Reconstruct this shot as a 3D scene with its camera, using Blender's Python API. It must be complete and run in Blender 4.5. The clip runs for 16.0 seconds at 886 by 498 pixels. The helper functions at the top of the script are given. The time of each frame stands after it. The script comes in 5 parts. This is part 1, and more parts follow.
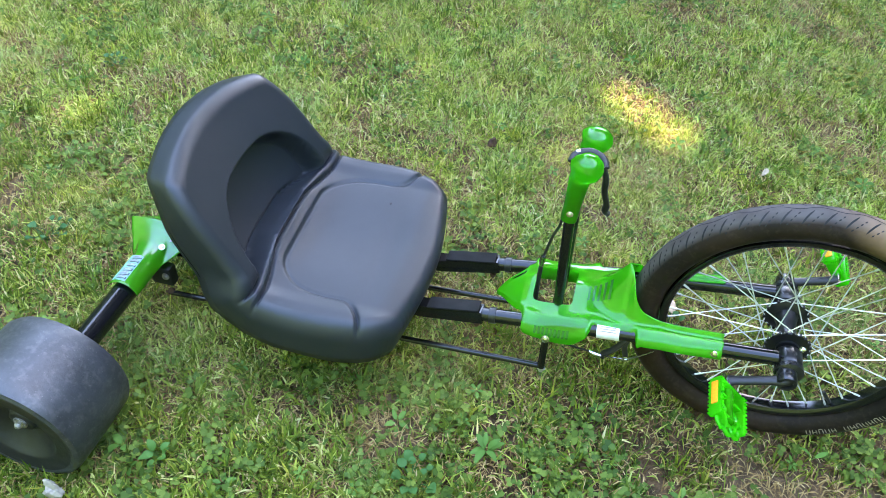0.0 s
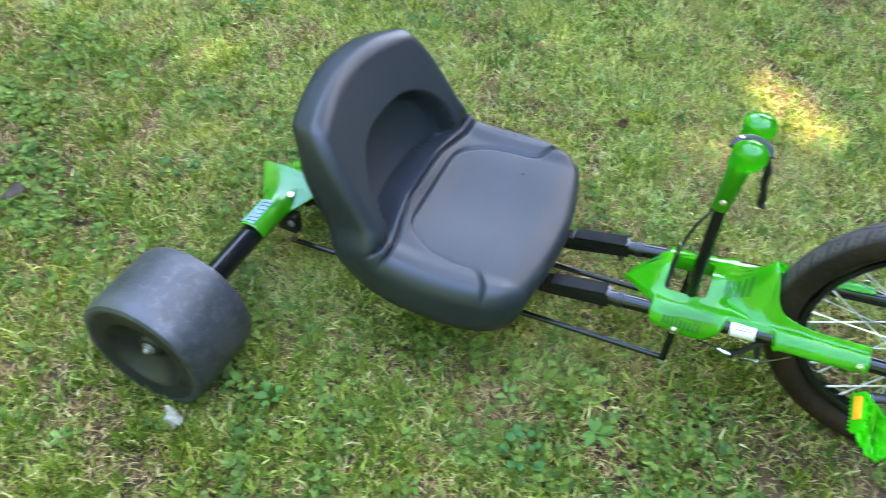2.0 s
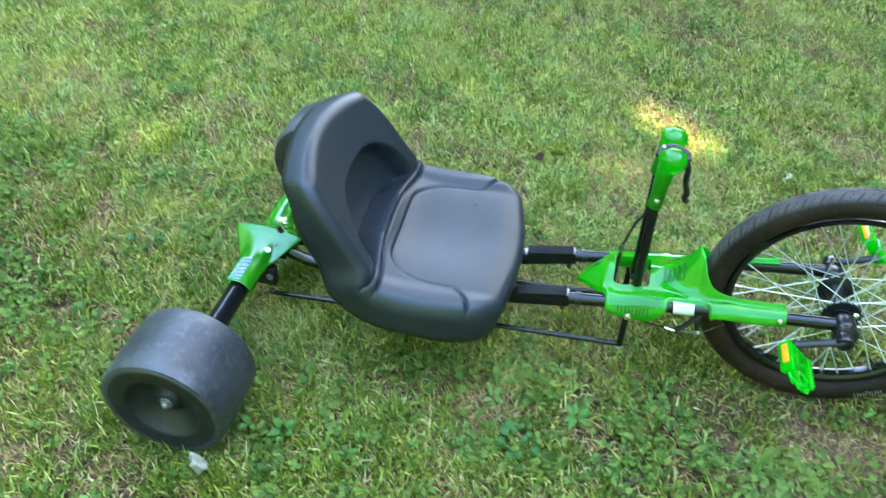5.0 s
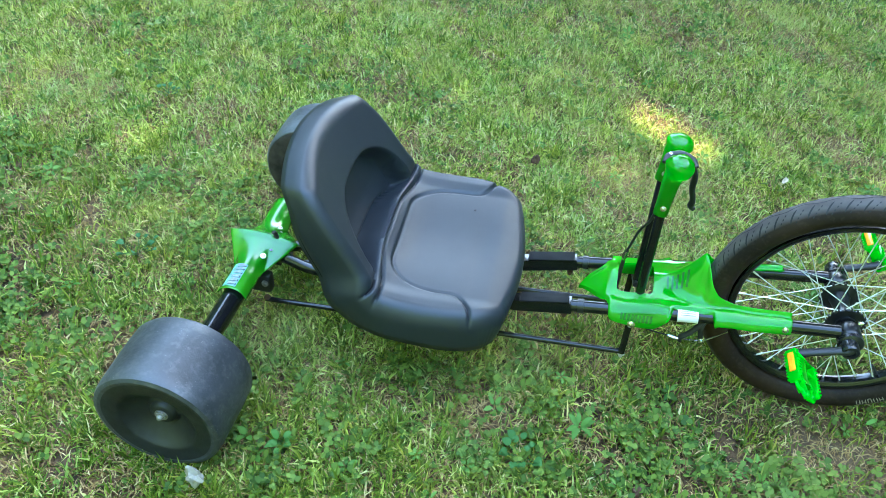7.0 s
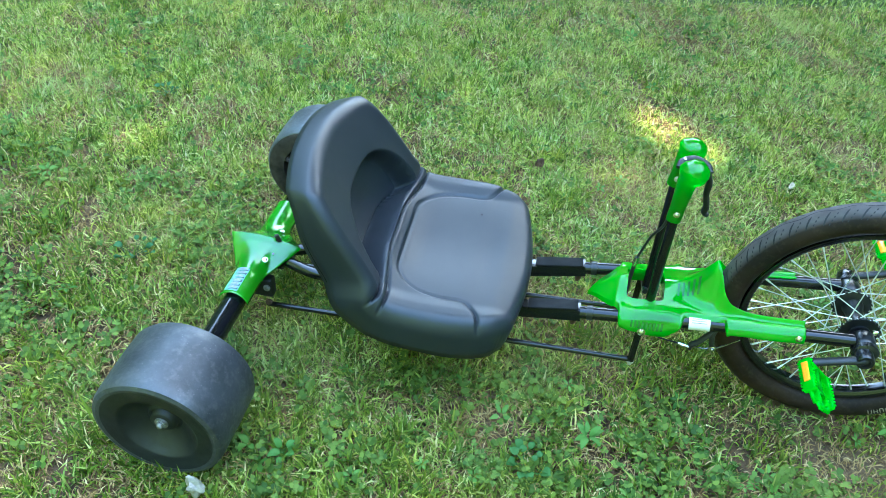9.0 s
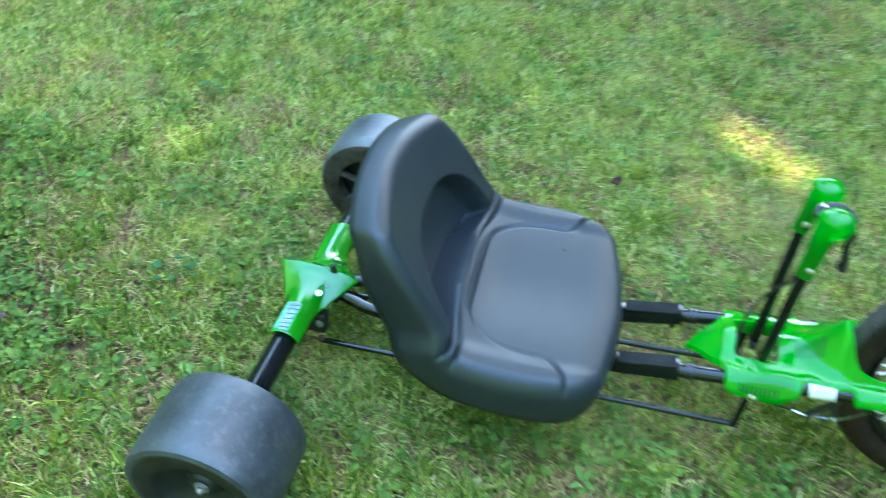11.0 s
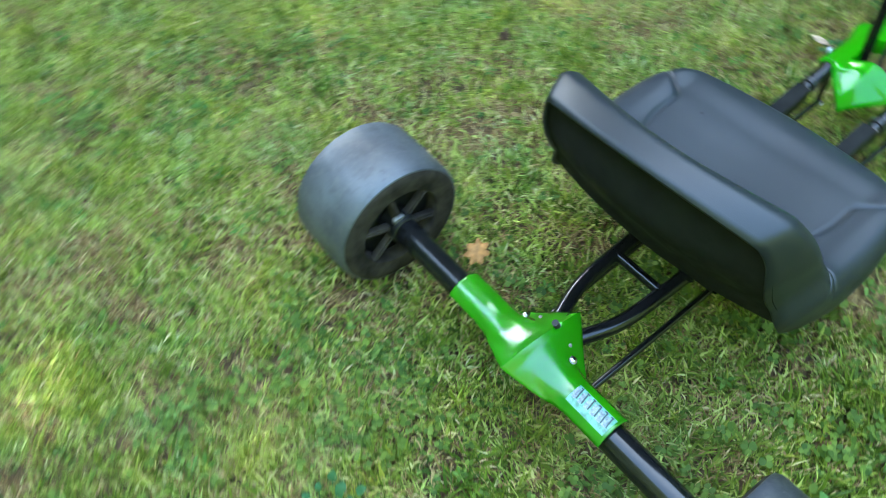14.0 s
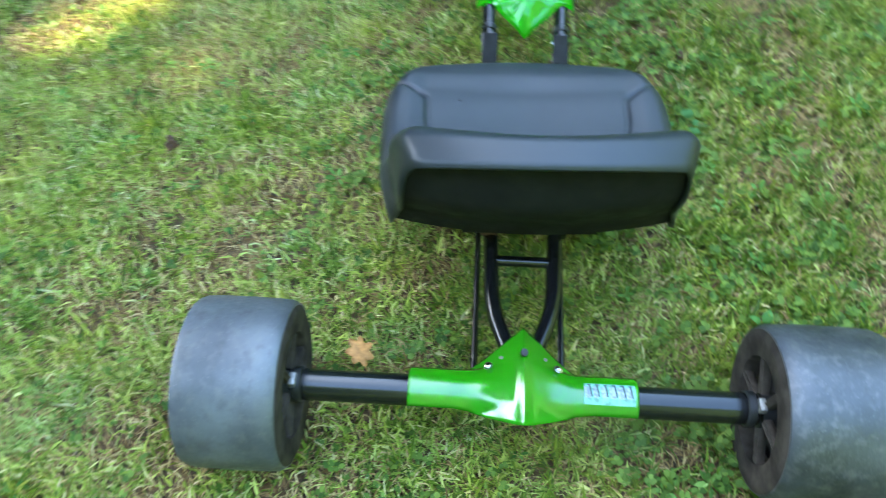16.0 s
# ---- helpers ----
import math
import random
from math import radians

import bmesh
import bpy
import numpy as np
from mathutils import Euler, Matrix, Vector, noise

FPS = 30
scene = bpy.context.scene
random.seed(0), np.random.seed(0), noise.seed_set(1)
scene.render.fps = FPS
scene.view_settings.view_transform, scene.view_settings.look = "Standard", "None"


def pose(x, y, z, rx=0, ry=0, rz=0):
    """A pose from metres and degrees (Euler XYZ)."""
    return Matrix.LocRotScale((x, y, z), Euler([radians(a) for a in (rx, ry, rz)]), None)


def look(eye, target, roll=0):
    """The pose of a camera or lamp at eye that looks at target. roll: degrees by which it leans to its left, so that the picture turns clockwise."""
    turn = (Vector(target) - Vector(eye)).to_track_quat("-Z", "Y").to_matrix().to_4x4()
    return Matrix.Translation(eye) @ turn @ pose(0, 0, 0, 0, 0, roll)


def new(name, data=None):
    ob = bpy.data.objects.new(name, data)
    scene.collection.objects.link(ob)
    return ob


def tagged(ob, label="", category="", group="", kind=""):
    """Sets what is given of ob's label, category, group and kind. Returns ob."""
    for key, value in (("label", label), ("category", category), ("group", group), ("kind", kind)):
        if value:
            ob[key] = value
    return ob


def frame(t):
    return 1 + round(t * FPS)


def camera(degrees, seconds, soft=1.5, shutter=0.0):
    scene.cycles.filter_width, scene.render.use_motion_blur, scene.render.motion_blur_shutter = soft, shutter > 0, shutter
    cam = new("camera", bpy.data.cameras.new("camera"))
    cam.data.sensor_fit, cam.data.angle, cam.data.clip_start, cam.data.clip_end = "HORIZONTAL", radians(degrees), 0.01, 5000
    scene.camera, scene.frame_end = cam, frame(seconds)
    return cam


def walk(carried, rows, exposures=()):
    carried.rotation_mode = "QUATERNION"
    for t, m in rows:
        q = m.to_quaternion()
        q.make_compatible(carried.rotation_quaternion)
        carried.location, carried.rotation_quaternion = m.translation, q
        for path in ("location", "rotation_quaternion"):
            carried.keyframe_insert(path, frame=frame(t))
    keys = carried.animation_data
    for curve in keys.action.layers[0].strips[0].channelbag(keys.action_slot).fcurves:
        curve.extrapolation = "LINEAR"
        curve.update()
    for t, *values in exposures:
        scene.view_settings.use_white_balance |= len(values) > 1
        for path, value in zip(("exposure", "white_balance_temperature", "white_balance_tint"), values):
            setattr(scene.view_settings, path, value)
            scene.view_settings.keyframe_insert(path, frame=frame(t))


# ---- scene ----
cam = camera(59.6, 16.0, shutter=0.8, soft=0.8)
PATH = [
    (0, (0.8820, -1.0089, 1.2301), (0.5839, 0.1112, 0.1272), 1.32),
    (0.5, (0.8779, -1.0032, 1.2310), (0.5735, 0.1117, 0.1245), 1.01),
    (1, (0.8689, -1.0042, 1.2278), (0.5615, 0.1125, 0.1239), 0.96),
    (1.5, (0.8565, -1.0037, 1.2223), (0.4944, 0.0931, 0.1150), 1.11),
    (2, (0.7987, -1.0261, 1.2008), (0.3537, 0.0027, 0.0591), 1.63),
    (2.5, (0.7323, -1.0796, 1.2405), (0.2424, -0.0518, 0.1164), 0.11),
    (2.8, (0.6705, -1.1661, 1.2397), (0.3141, -0.0646, 0.1352), 1.82),
    (3, (0.6953, -1.2249, 1.2336), (0.4087, -0.0706, 0.1634), 1.57),
    (3.5, (0.7157, -1.2493, 1.2729), (0.5483, -0.0612, 0.2145), 2.04),
    (3.8, (0.7524, -1.2422, 1.2805), (0.6036, -0.0573, 0.2157), 2.69),
    (4, (0.7699, -1.2516, 1.2759), (0.6086, -0.0649, 0.2149), 2.45),
    (4.5, (0.7579, -1.2588, 1.2801), (0.5284, -0.0799, 0.2231), 1.08),
    (5, (0.7015, -1.2545, 1.2847), (0.4411, -0.0726, 0.2382), 1.51),
    (5.2, (0.6956, -1.2596, 1.2792), (0.4238, -0.0652, 0.2499), 1.19),
    (7.5, (0.6525, -1.2226, 1.2772), (0.4411, -0.0338, 0.2274), 3.15),
    (8, (0.6526, -1.2179, 1.2903), (0.4410, -0.0292, 0.2405), 3.52),
    (8.2, (0.6474, -1.2326, 1.2790), (0.4341, -0.0318, 0.2434), 3.47),
    (10.3, (0.5751, -1.1601, 1.2440), (0.3900, 0.0201, 0.1796), 4.37),
    (10.5, (0.5609, -1.1533, 1.2178), (0.3891, 0.0534, 0.1813), 4.68),
    (11, (0.5003, -1.0175, 1.2100), (0.2285, 0.1366, 0.1357), 2.95),
    (11.5, (0.3701, -0.9271, 1.2138), (0.0639, 0.1474, 0.0684), 2.64),
    (12, (0.1000, -0.8971, 1.2433), (-0.1143, 0.1668, 0.0677), 2.40),
    (12.5, (-0.0654, -0.8398, 1.2218), (-0.1463, 0.2158, 0.0222), 3.83),
    (13, (-0.1594, -0.6305, 1.1612), (-0.1197, 0.3766, -0.0815), 0.22),
    (13.5, (-0.2736, -0.4762, 1.1697), (0.0458, 0.4231, -0.1145), -1.29),
    (14, (-0.4262, -0.3722, 1.1365), (0.1301, 0.3946, -0.1529), -3.30),
    (14.5, (-0.4247, -0.1838, 1.1178), (0.2771, 0.4219, -0.1863), -4.04),
    (15, (-0.4750, -0.0544, 1.1168), (0.4439, 0.3339, -0.1341), -2.50),
    (15.2, (-0.5119, 0.0051, 1.1452), (0.4525, 0.3196, -0.0921), -3.02),
    (15.5, (-0.5386, 0.0555, 1.1528), (0.4404, 0.2583, -0.0964), -1.18),
    (16, (-0.4843, 0.0823, 1.1321), (0.4432, 0.1412, -0.1703), -0.17),
]
# stops, kelvin and tint of the camera's own balance
BALANCE = [
    (0.0, 4.40, 6400, 14),
    (1.5, 4.40, 6400, 14),
    (3.0, 4.40, 6350, 8),
    (5.0, 4.40, 6010, 2),
    (8.0, 4.40, 5770, -4),
    (10.5, 4.40, 5620, -6),
    (11.5, 4.40, 5620, -6),
    (12.5, 4.32, 5970, -6),
    (13.5, 4.20, 6150, -6),
    (14.5, 4.28, 6420, 0),
    (15.5, 4.38, 6270, -2),
    (16.0, 4.38, 6100, -1),
]
walk(cam, [(t, look(eye, target, roll)) for t, eye, target, roll in PATH], BALANCE)

# ---- world, sun, exposure ----
SUN_AZ, SUN_EL = radians(25), radians(46)
SUN_DIR = Vector((math.sin(SUN_AZ) * math.cos(SUN_EL), math.cos(SUN_AZ) * math.cos(SUN_EL), math.sin(SUN_EL)))
world = bpy.data.worlds.new("sky")
scene.world = world
world.use_nodes = True
_wn = world.node_tree.nodes
_sky = _wn.new("ShaderNodeTexSky")
_sky.sky_type, _sky.sun_disc = "NISHITA", False
_sky.sun_elevation, _sky.sun_rotation = SUN_EL, SUN_AZ
_sky.air_density, _sky.dust_density, _sky.ozone_density = 1.0, 1.6, 1.0
world.node_tree.links.new(_sky.outputs[0], _wn["Background"].inputs[0])
_wn["Background"].inputs[1].default_value = 0.15
_sl = bpy.data.lights.new("sun", "SUN")
_sl.energy, _sl.angle, _sl.color = 2.6, radians(0.53), (1.0, 0.86, 0.56)
sun = new("sun", _sl)
sun.matrix_world = look(tuple(SUN_DIR * 30), (0, 0, 0))

SOIL = -0.035          # the soil, under the tips of the grass at about z = 0


# ---- materials ----
class Nodes:
    """A node material under construction."""

    def __init__(self, name):
        self.mat = bpy.data.materials.new(name)
        self.mat.use_nodes = True
        self.tree = self.mat.node_tree
        self.bsdf = self.tree.nodes["Principled BSDF"]
        self.out = self.tree.nodes["Material Output"]

    def add(self, kind, **values):
        node = self.tree.nodes.new(kind)
        for key, value in values.items():
            node.inputs[key].default_value = value
        return node

    def link(self, a, b):
        self.tree.links.new(a, b)

    def noise(self, scale, detail=4.0, rough=0.55, coords="Object"):
        n = self.add("ShaderNodeTexNoise", Scale=scale, Detail=detail, Roughness=rough)
        c = self.tree.nodes.new("ShaderNodeTexCoord")
        self.link(c.outputs[coords], n.inputs["Vector"])
        return n.outputs["Fac"]

    def ramp(self, fac, stops):
        r = self.tree.nodes.new("ShaderNodeValToRGB")
        els = r.color_ramp.elements
        while len(els) < len(stops):
            els.new(0.5)
        for el, (pos, col) in zip(els, stops):
            el.position, el.color = pos, (*col, 1)
        self.link(fac, r.inputs[0])
        return r.outputs["Color"]

    def mix(self, fac, a, b, blend="MIX"):
        m = self.tree.nodes.new("ShaderNodeMix")
        m.data_type, m.blend_type = "RGBA", blend
        for sock, v in ((m.inputs[0], fac), (m.inputs[6], a), (m.inputs[7], b)):
            if isinstance(v, bpy.types.NodeSocket):
                self.link(v, sock)
            else:
                sock.default_value = v if not isinstance(v, tuple) else (*v, 1)
        return m.outputs[2]

    def math(self, op, a, b=0.0):
        m = self.tree.nodes.new("ShaderNodeMath")
        m.operation = op
        for sock, v in zip(m.inputs, (a, b)):
            if isinstance(v, bpy.types.NodeSocket):
                self.link(v, sock)
            else:
                sock.default_value = v
        return m.outputs[0]

    def span(self, fac, a, b, lo=0.0, hi=1.0):
        m = self.add("ShaderNodeMapRange")
        for key, v in (("From Min", a), ("From Max", b), ("To Min", lo), ("To Max", hi)):
            m.inputs[key].default_value = v
        self.link(fac, m.inputs["Value"])
        return m.outputs["Result"]

    def bump(self, height, strength, distance):
        b = self.add("ShaderNodeBump", Strength=strength, Distance=distance)
        self.link(height, b.inputs["Height"])
        self.link(b.outputs["Normal"], self.bsdf.inputs["Normal"])

    def set(self, **values):
        for key, v in values.items():
            sock = self.bsdf.inputs[key.replace("_", " ")]
            if isinstance(v, bpy.types.NodeSocket):
                self.link(v, sock)
            else:
                sock.default_value = (*v, 1) if isinstance(v, tuple) else v
        return self


def mat_plain(name, color, rough, metal=0.0, vary=0.25, scale=40.0, bump=0.0, spec=0.5):
    m = Nodes(name)
    n = m.noise(scale)
    dark, lite = tuple(c * (1 - vary) for c in color), tuple(min(1, c * (1 + vary)) for c in color)
    m.set(Base_Color=m.ramp(n, [(0.3, dark), (0.7, lite)]), Metallic=metal, Roughness=m.span(m.noise(scale * 0.4), 0.3, 0.7, rough * 0.8, min(1, rough * 1.25)))
    m.bsdf.inputs["Specular IOR Level"].default_value = spec
    if bump:
        m.bump(m.noise(scale * 12, 2.0), bump, 0.002)
    return m.mat


def mat_seat():
    m = Nodes("black_moulded_plastic")
    m.set(Base_Color=m.mix(m.span(m.noise(7), 0.45, 0.75, 0.0, 0.5), (0.013, 0.0165, 0.021), (0.020, 0.0235, 0.028)),
          Roughness=m.span(m.noise(9), 0.3, 0.7, 0.40, 0.52))
    m.bsdf.inputs["Specular IOR Level"].default_value = 0.5
    m.bump(m.noise(700, 2.0), 0.12, 0.001)
    return m.mat


def mat_roller(name, dark, pale):
    """Hard plastic tread, scuffed pale where it runs."""
    m = Nodes(name)
    fine, broad = m.noise(160, 5.0), m.noise(9, 5.0)
    col = m.mix(m.span(broad, 0.35, 0.7), dark, pale)
    col = m.mix(m.span(m.noise(70, 6.0), 0.50, 0.70, 0.0, 0.45), col, (0.11, 0.107, 0.10))
    col = m.mix(m.span(m.noise(420, 2.0), 0.69, 0.76, 0.0, 0.8), col, (0.24, 0.235, 0.225))
    col = m.mix(m.span(m.noise(55, 5.0), 0.46, 0.32, 0.0, 0.32), col, (0.012, 0.012, 0.013))
    m.set(Base_Color=col, Roughness=m.span(fine, 0.3, 0.7, 0.36, 0.54))
    m.bsdf.inputs["Specular IOR Level"].default_value = 0.72
    m.bump(m.noise(210, 4.0), 0.3, 0.0015)
    return m.mat


def mat_rubber():
    """Black rubber with brown dust in broad patches."""
    m = Nodes("dusty_black_rubber")
    dust = m.span(m.noise(3.2, 5.0), 0.42, 0.66, 0.1, 0.8)
    col = m.mix(dust, (0.007, 0.0062, 0.006), (0.042, 0.025, 0.015))
    col = m.mix(m.span(m.noise(120, 4.0), 0.5, 0.8, 0.0, 0.25), col, (0.08, 0.06, 0.045))
    place = m.tree.nodes.new("ShaderNodeTexCoord")   # the running surface is worn pale, the walls stay dark
    off = m.tree.nodes.new("ShaderNodeVectorMath")
    off.operation = "MULTIPLY_ADD"
    off.inputs[1].default_value, off.inputs[2].default_value = (1, 0, 1), (-1.2335, 0, -0.2125)
    m.link(place.outputs["Object"], off.inputs[0])
    far = m.tree.nodes.new("ShaderNodeVectorMath")
    far.operation = "LENGTH"
    m.link(off.outputs[0], far.inputs[0])
    worn = m.math("MULTIPLY", m.span(far.outputs["Value"], 0.258, 0.266), m.span(m.noise(18, 5.0), 0.3, 0.6, 0.45, 1.0))
    col = m.mix(worn, col, (0.088, 0.076, 0.071))
    lobe = m.tree.nodes.new("ShaderNodeVectorMath")     # dried mud on the leading part of the tyre
    lobe.operation = "DOT_PRODUCT"
    lobe.inputs[1].default_value = (0.68, 0, 0.73)
    m.link(off.outputs[0], lobe.inputs[0])
    brim = m.tree.nodes.new("ShaderNodeVectorMath")     # the mud ends sharply in front
    brim.operation = "DOT_PRODUCT"
    brim.inputs[1].default_value = (-0.48, 0, 0.877)
    m.link(off.outputs[0], brim.inputs[0])
    mud = m.math("MULTIPLY", m.span(lobe.outputs["Value"], 0.185, 0.262), m.span(m.noise(11, 6.0), 0.34, 0.58, 0.45, 1.0))
    mud = m.math("MULTIPLY", mud, m.span(brim.outputs["Value"], -0.004, 0.010))
    col = m.mix(mud, col, (0.36, 0.225, 0.125))
    m.set(Base_Color=col, Roughness=m.span(m.noise(25), 0.3, 0.7, 0.45, 0.68))
    m.bsdf.inputs["Specular IOR Level"].default_value = 0.12
    m.bump(m.noise(300, 3.0), 0.2, 0.0008)
    return m.mat


def mat_green(name, clear, glow, bright=1.0, shine=0.4):
    """Clear green moulded plastic."""
    m = Nodes(name)
    m.set(Base_Color=m.mix(m.span(m.noise(6), 0.35, 0.65), tuple(c * bright for c in (0.054, 0.39, 0.005)), tuple(c * bright for c in (0.085, 0.49, 0.008))), Roughness=0.07 + 0.3 * max(0.0, shine - 0.5), IOR=1.49)
    m.bsdf.inputs["Transmission Weight"].default_value = clear
    m.bsdf.inputs["Coat Weight"].default_value = shine
    m.bsdf.inputs["Coat IOR"].default_value = 1.2 + 0.5 * shine
    m.bsdf.inputs["Coat Roughness"].default_value = 0.05 + 0.3 * max(0.0, shine - 0.5)
    m.bump(m.noise(22, 2.0), 0.1 + 0.3 * max(0.0, shine - 0.6), 0.005)
    tr = m.add("ShaderNodeBsdfTranslucent", Color=(0.10, min(0.9, 0.66 * bright), 0.013, 1))
    mx = m.add("ShaderNodeMixShader", Fac=glow)
    m.link(m.bsdf.outputs[0], mx.inputs[1])
    m.link(tr.outputs[0], mx.inputs[2])
    m.link(mx.outputs[0], m.out.inputs[0])
    return m.mat


def mat_leafy(name, stops, dry, amount=0.3, gloss=0.5, kinds=0.0):
    """Thin leaves: hue by island and by broad patches of the lawn."""
    m = Nodes(name)
    g = m.add("ShaderNodeNewGeometry")
    col = m.ramp(g.outputs["Random Per Island"], stops)
    n = m.add("ShaderNodeTexNoise", Scale=2.3, Detail=3.0)
    m.link(g.outputs["Position"], n.inputs["Vector"])
    col = m.mix(m.span(n.outputs["Fac"], 0.48, 0.72, 0.0, 0.6), col, dry)
    hue = m.add("ShaderNodeTexNoise", Scale=7.5, Detail=2.0)      # bluish and yellowish kinds of grass grow side by side
    m.link(g.outputs["Position"], hue.inputs["Vector"])
    col = m.mix(m.span(hue.outputs["Fac"], 0.46, 0.36, 0.0, kinds), col, (0.76, 0.95, 1.3), "MULTIPLY")
    col = m.mix(m.span(hue.outputs["Fac"], 0.54, 0.66, 0.0, kinds), col, (1.2, 1.06, 0.68), "MULTIPLY")
    m.set(Base_Color=col, Roughness=gloss)
    m.bsdf.inputs["Specular IOR Level"].default_value = 0.2
    tr = m.add("ShaderNodeBsdfTranslucent")
    m.link(col, tr.inputs[0])
    mx = m.add("ShaderNodeMixShader", Fac=amount)
    m.link(m.bsdf.outputs[0], mx.inputs[1])
    m.link(tr.outputs[0], mx.inputs[2])
    m.link(mx.outputs[0], m.out.inputs[0])
    return m.mat


def mat_soil():
    m = Nodes("soil_and_thatch")
    broad, mid, fine = m.noise(2.3, 3.0), m.noise(30, 6.0), m.noise(260, 4.0)
    col = m.mix(m.span(mid, 0.35, 0.65), (0.040, 0.024, 0.010), (0.15, 0.082, 0.034))
    col = m.mix(m.span(broad, 0.46, 0.68, 0.0, 0.6), col, (0.20, 0.13, 0.065))
    col = m.mix(m.span(fine, 0.5, 0.75, 0.0, 0.4), col, (0.045, 0.036, 0.02))
    place = m.tree.nodes.new("ShaderNodeTexCoord")   # further off the turf is a closed green cover
    off = m.tree.nodes.new("ShaderNodeVectorMath")
    off.operation = "MULTIPLY_ADD"
    off.inputs[1].default_value, off.inputs[2].default_value = (0.48, 0.57, 0), (-0.1, -0.35, 0)
    m.link(place.outputs["Object"], off.inputs[0])
    far = m.tree.nodes.new("ShaderNodeVectorMath")
    far.operation = "LENGTH"
    m.link(off.outputs[0], far.inputs[0])
    turf = m.mix(m.span(m.noise(55, 5.0), 0.35, 0.65), (0.040, 0.052, 0.010), (0.095, 0.125, 0.020))
    turf = m.mix(m.span(broad, 0.45, 0.75, 0.0, 0.5), turf, (0.10, 0.10, 0.028))
    col = m.mix(m.span(far.outputs["Value"], 0.72, 0.98), col, turf)
    m.set(Base_Color=col, Roughness=0.95)
    m.bump(fine, 0.8, 0.01)
    return m.mat


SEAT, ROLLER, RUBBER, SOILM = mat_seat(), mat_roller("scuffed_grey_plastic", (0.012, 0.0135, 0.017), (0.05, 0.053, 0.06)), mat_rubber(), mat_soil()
# the same tread with paler base colours, for the left wheel only
PALE_ROLLER = mat_roller("scuffed_pale_plastic", (0.035, 0.038, 0.044), (0.10, 0.105, 0.115))
GREEN, GLASSY = mat_green("clear_green_plastic", 0.55, 0.34, 1.3, 0.5), mat_green("clear_green_grip_plastic", 0.7, 0.3, 1.2)
FILMY = mat_green("hazy_green_plastic", 0.5, 0.25, 1.0, 1.0)
LIT = mat_green("thin_clear_green_plastic", 0.4, 0.62, 1.5)
PAINT = mat_plain("gloss_black_paint", (0.006, 0.006, 0.0065), 0.16, vary=0.2, scale=12)
DARK = mat_plain("matt_black_plastic", (0.01, 0.01, 0.0105), 0.5, bump=0.1)
HUBM = mat_plain("black_anodised_metal", (0.01, 0.01, 0.011), 0.3)
STEEL = mat_plain("bright_steel", (0.72, 0.72, 0.7), 0.24, metal=1.0, vary=0.1)
SPOKEM = mat_plain("galvanised_wire", (0.78, 0.78, 0.76), 0.35, metal=0.6, vary=0.1)
DIRT = mat_plain("mud_stained_plastic", (0.042, 0.034, 0.027), 0.8, vary=0.6, scale=30, bump=0.3, spec=0.15)
SILVER = mat_plain("silver_grey_print", (0.23, 0.28, 0.31), 0.4, vary=0.5, scale=260)
WHITE = mat_plain("white_vinyl", (0.75, 0.74, 0.7), 0.45, vary=0.06)
INK = mat_plain("dark_ink", (0.03, 0.045, 0.06), 0.5)
FACE = mat_plain("worn_black_plastic", (0.012, 0.0125, 0.014), 0.42, vary=0.4, scale=50, bump=0.15, spec=0.4)
WORN = mat_plain("worn_steel", (0.30, 0.28, 0.26), 0.45, metal=0.7, vary=0.3, scale=120)
# blacker than the seat: holds the shade of its hollow back
HOLLOW = mat_plain("unpolished_black_plastic", (0.011, 0.011, 0.0105), 0.75, spec=0.15)
GREENINK = mat_plain("dark_green_ink", (0.012, 0.13, 0.012), 0.25)
# near-black that puts the shade of cuts and recesses into the colour
GROOVE = mat_plain("groove_black", (0.006, 0.006, 0.006), 0.8)
CREAM = mat_plain("cream_print", (0.24, 0.20, 0.155), 0.6, vary=0.2)
ORANGE = mat_plain("orange_reflector", (0.9, 0.33, 0.015), 0.2, vary=0.12, scale=300)
STONEM = mat_plain("pale_stone", (0.33, 0.30, 0.25), 0.85, vary=0.25, scale=60, bump=0.4)
RUST = mat_plain("rusty_iron", (0.09, 0.045, 0.025), 0.8, vary=0.5, scale=60, bump=0.3)
CLEAR = mat_plain("dull_pale_vinyl", (0.15, 0.36, 0.25), 0.3, vary=0.4, scale=120)


# ---- mesh helpers ----
def finish(bm, angle=38):
    bmesh.ops.recalc_face_normals(bm, faces=bm.faces)
    lim = radians(angle)
    for f in bm.faces:
        f.smooth = True
    for e in bm.edges:
        if len(e.link_faces) == 2 and e.calc_face_angle(0) > lim:
            e.smooth = False


def part(name, bm, material, parent=None, label="", angle=38, thick=0.0):
    """Links a bmesh as one mesh object under a thing or a part."""
    finish(bm, angle)
    me = bpy.data.meshes.new(name)
    bm.to_mesh(me)
    bm.free()
    me.materials.append(material)
    ob = new(name, me)
    if parent:
        ob.parent = parent
    if label:
        tagged(ob, label)
    if thick:
        md = ob.modifiers.new("thickness", "SOLIDIFY")
        md.thickness, md.offset = thick, -1
    return ob


def twin(ob, m, parent=None):
    """Another object on the same mesh, with the given pose."""
    o = new(ob.name.split(".")[0], ob.data)
    o.parent = parent or ob.parent
    o.matrix_basis = m
    return o


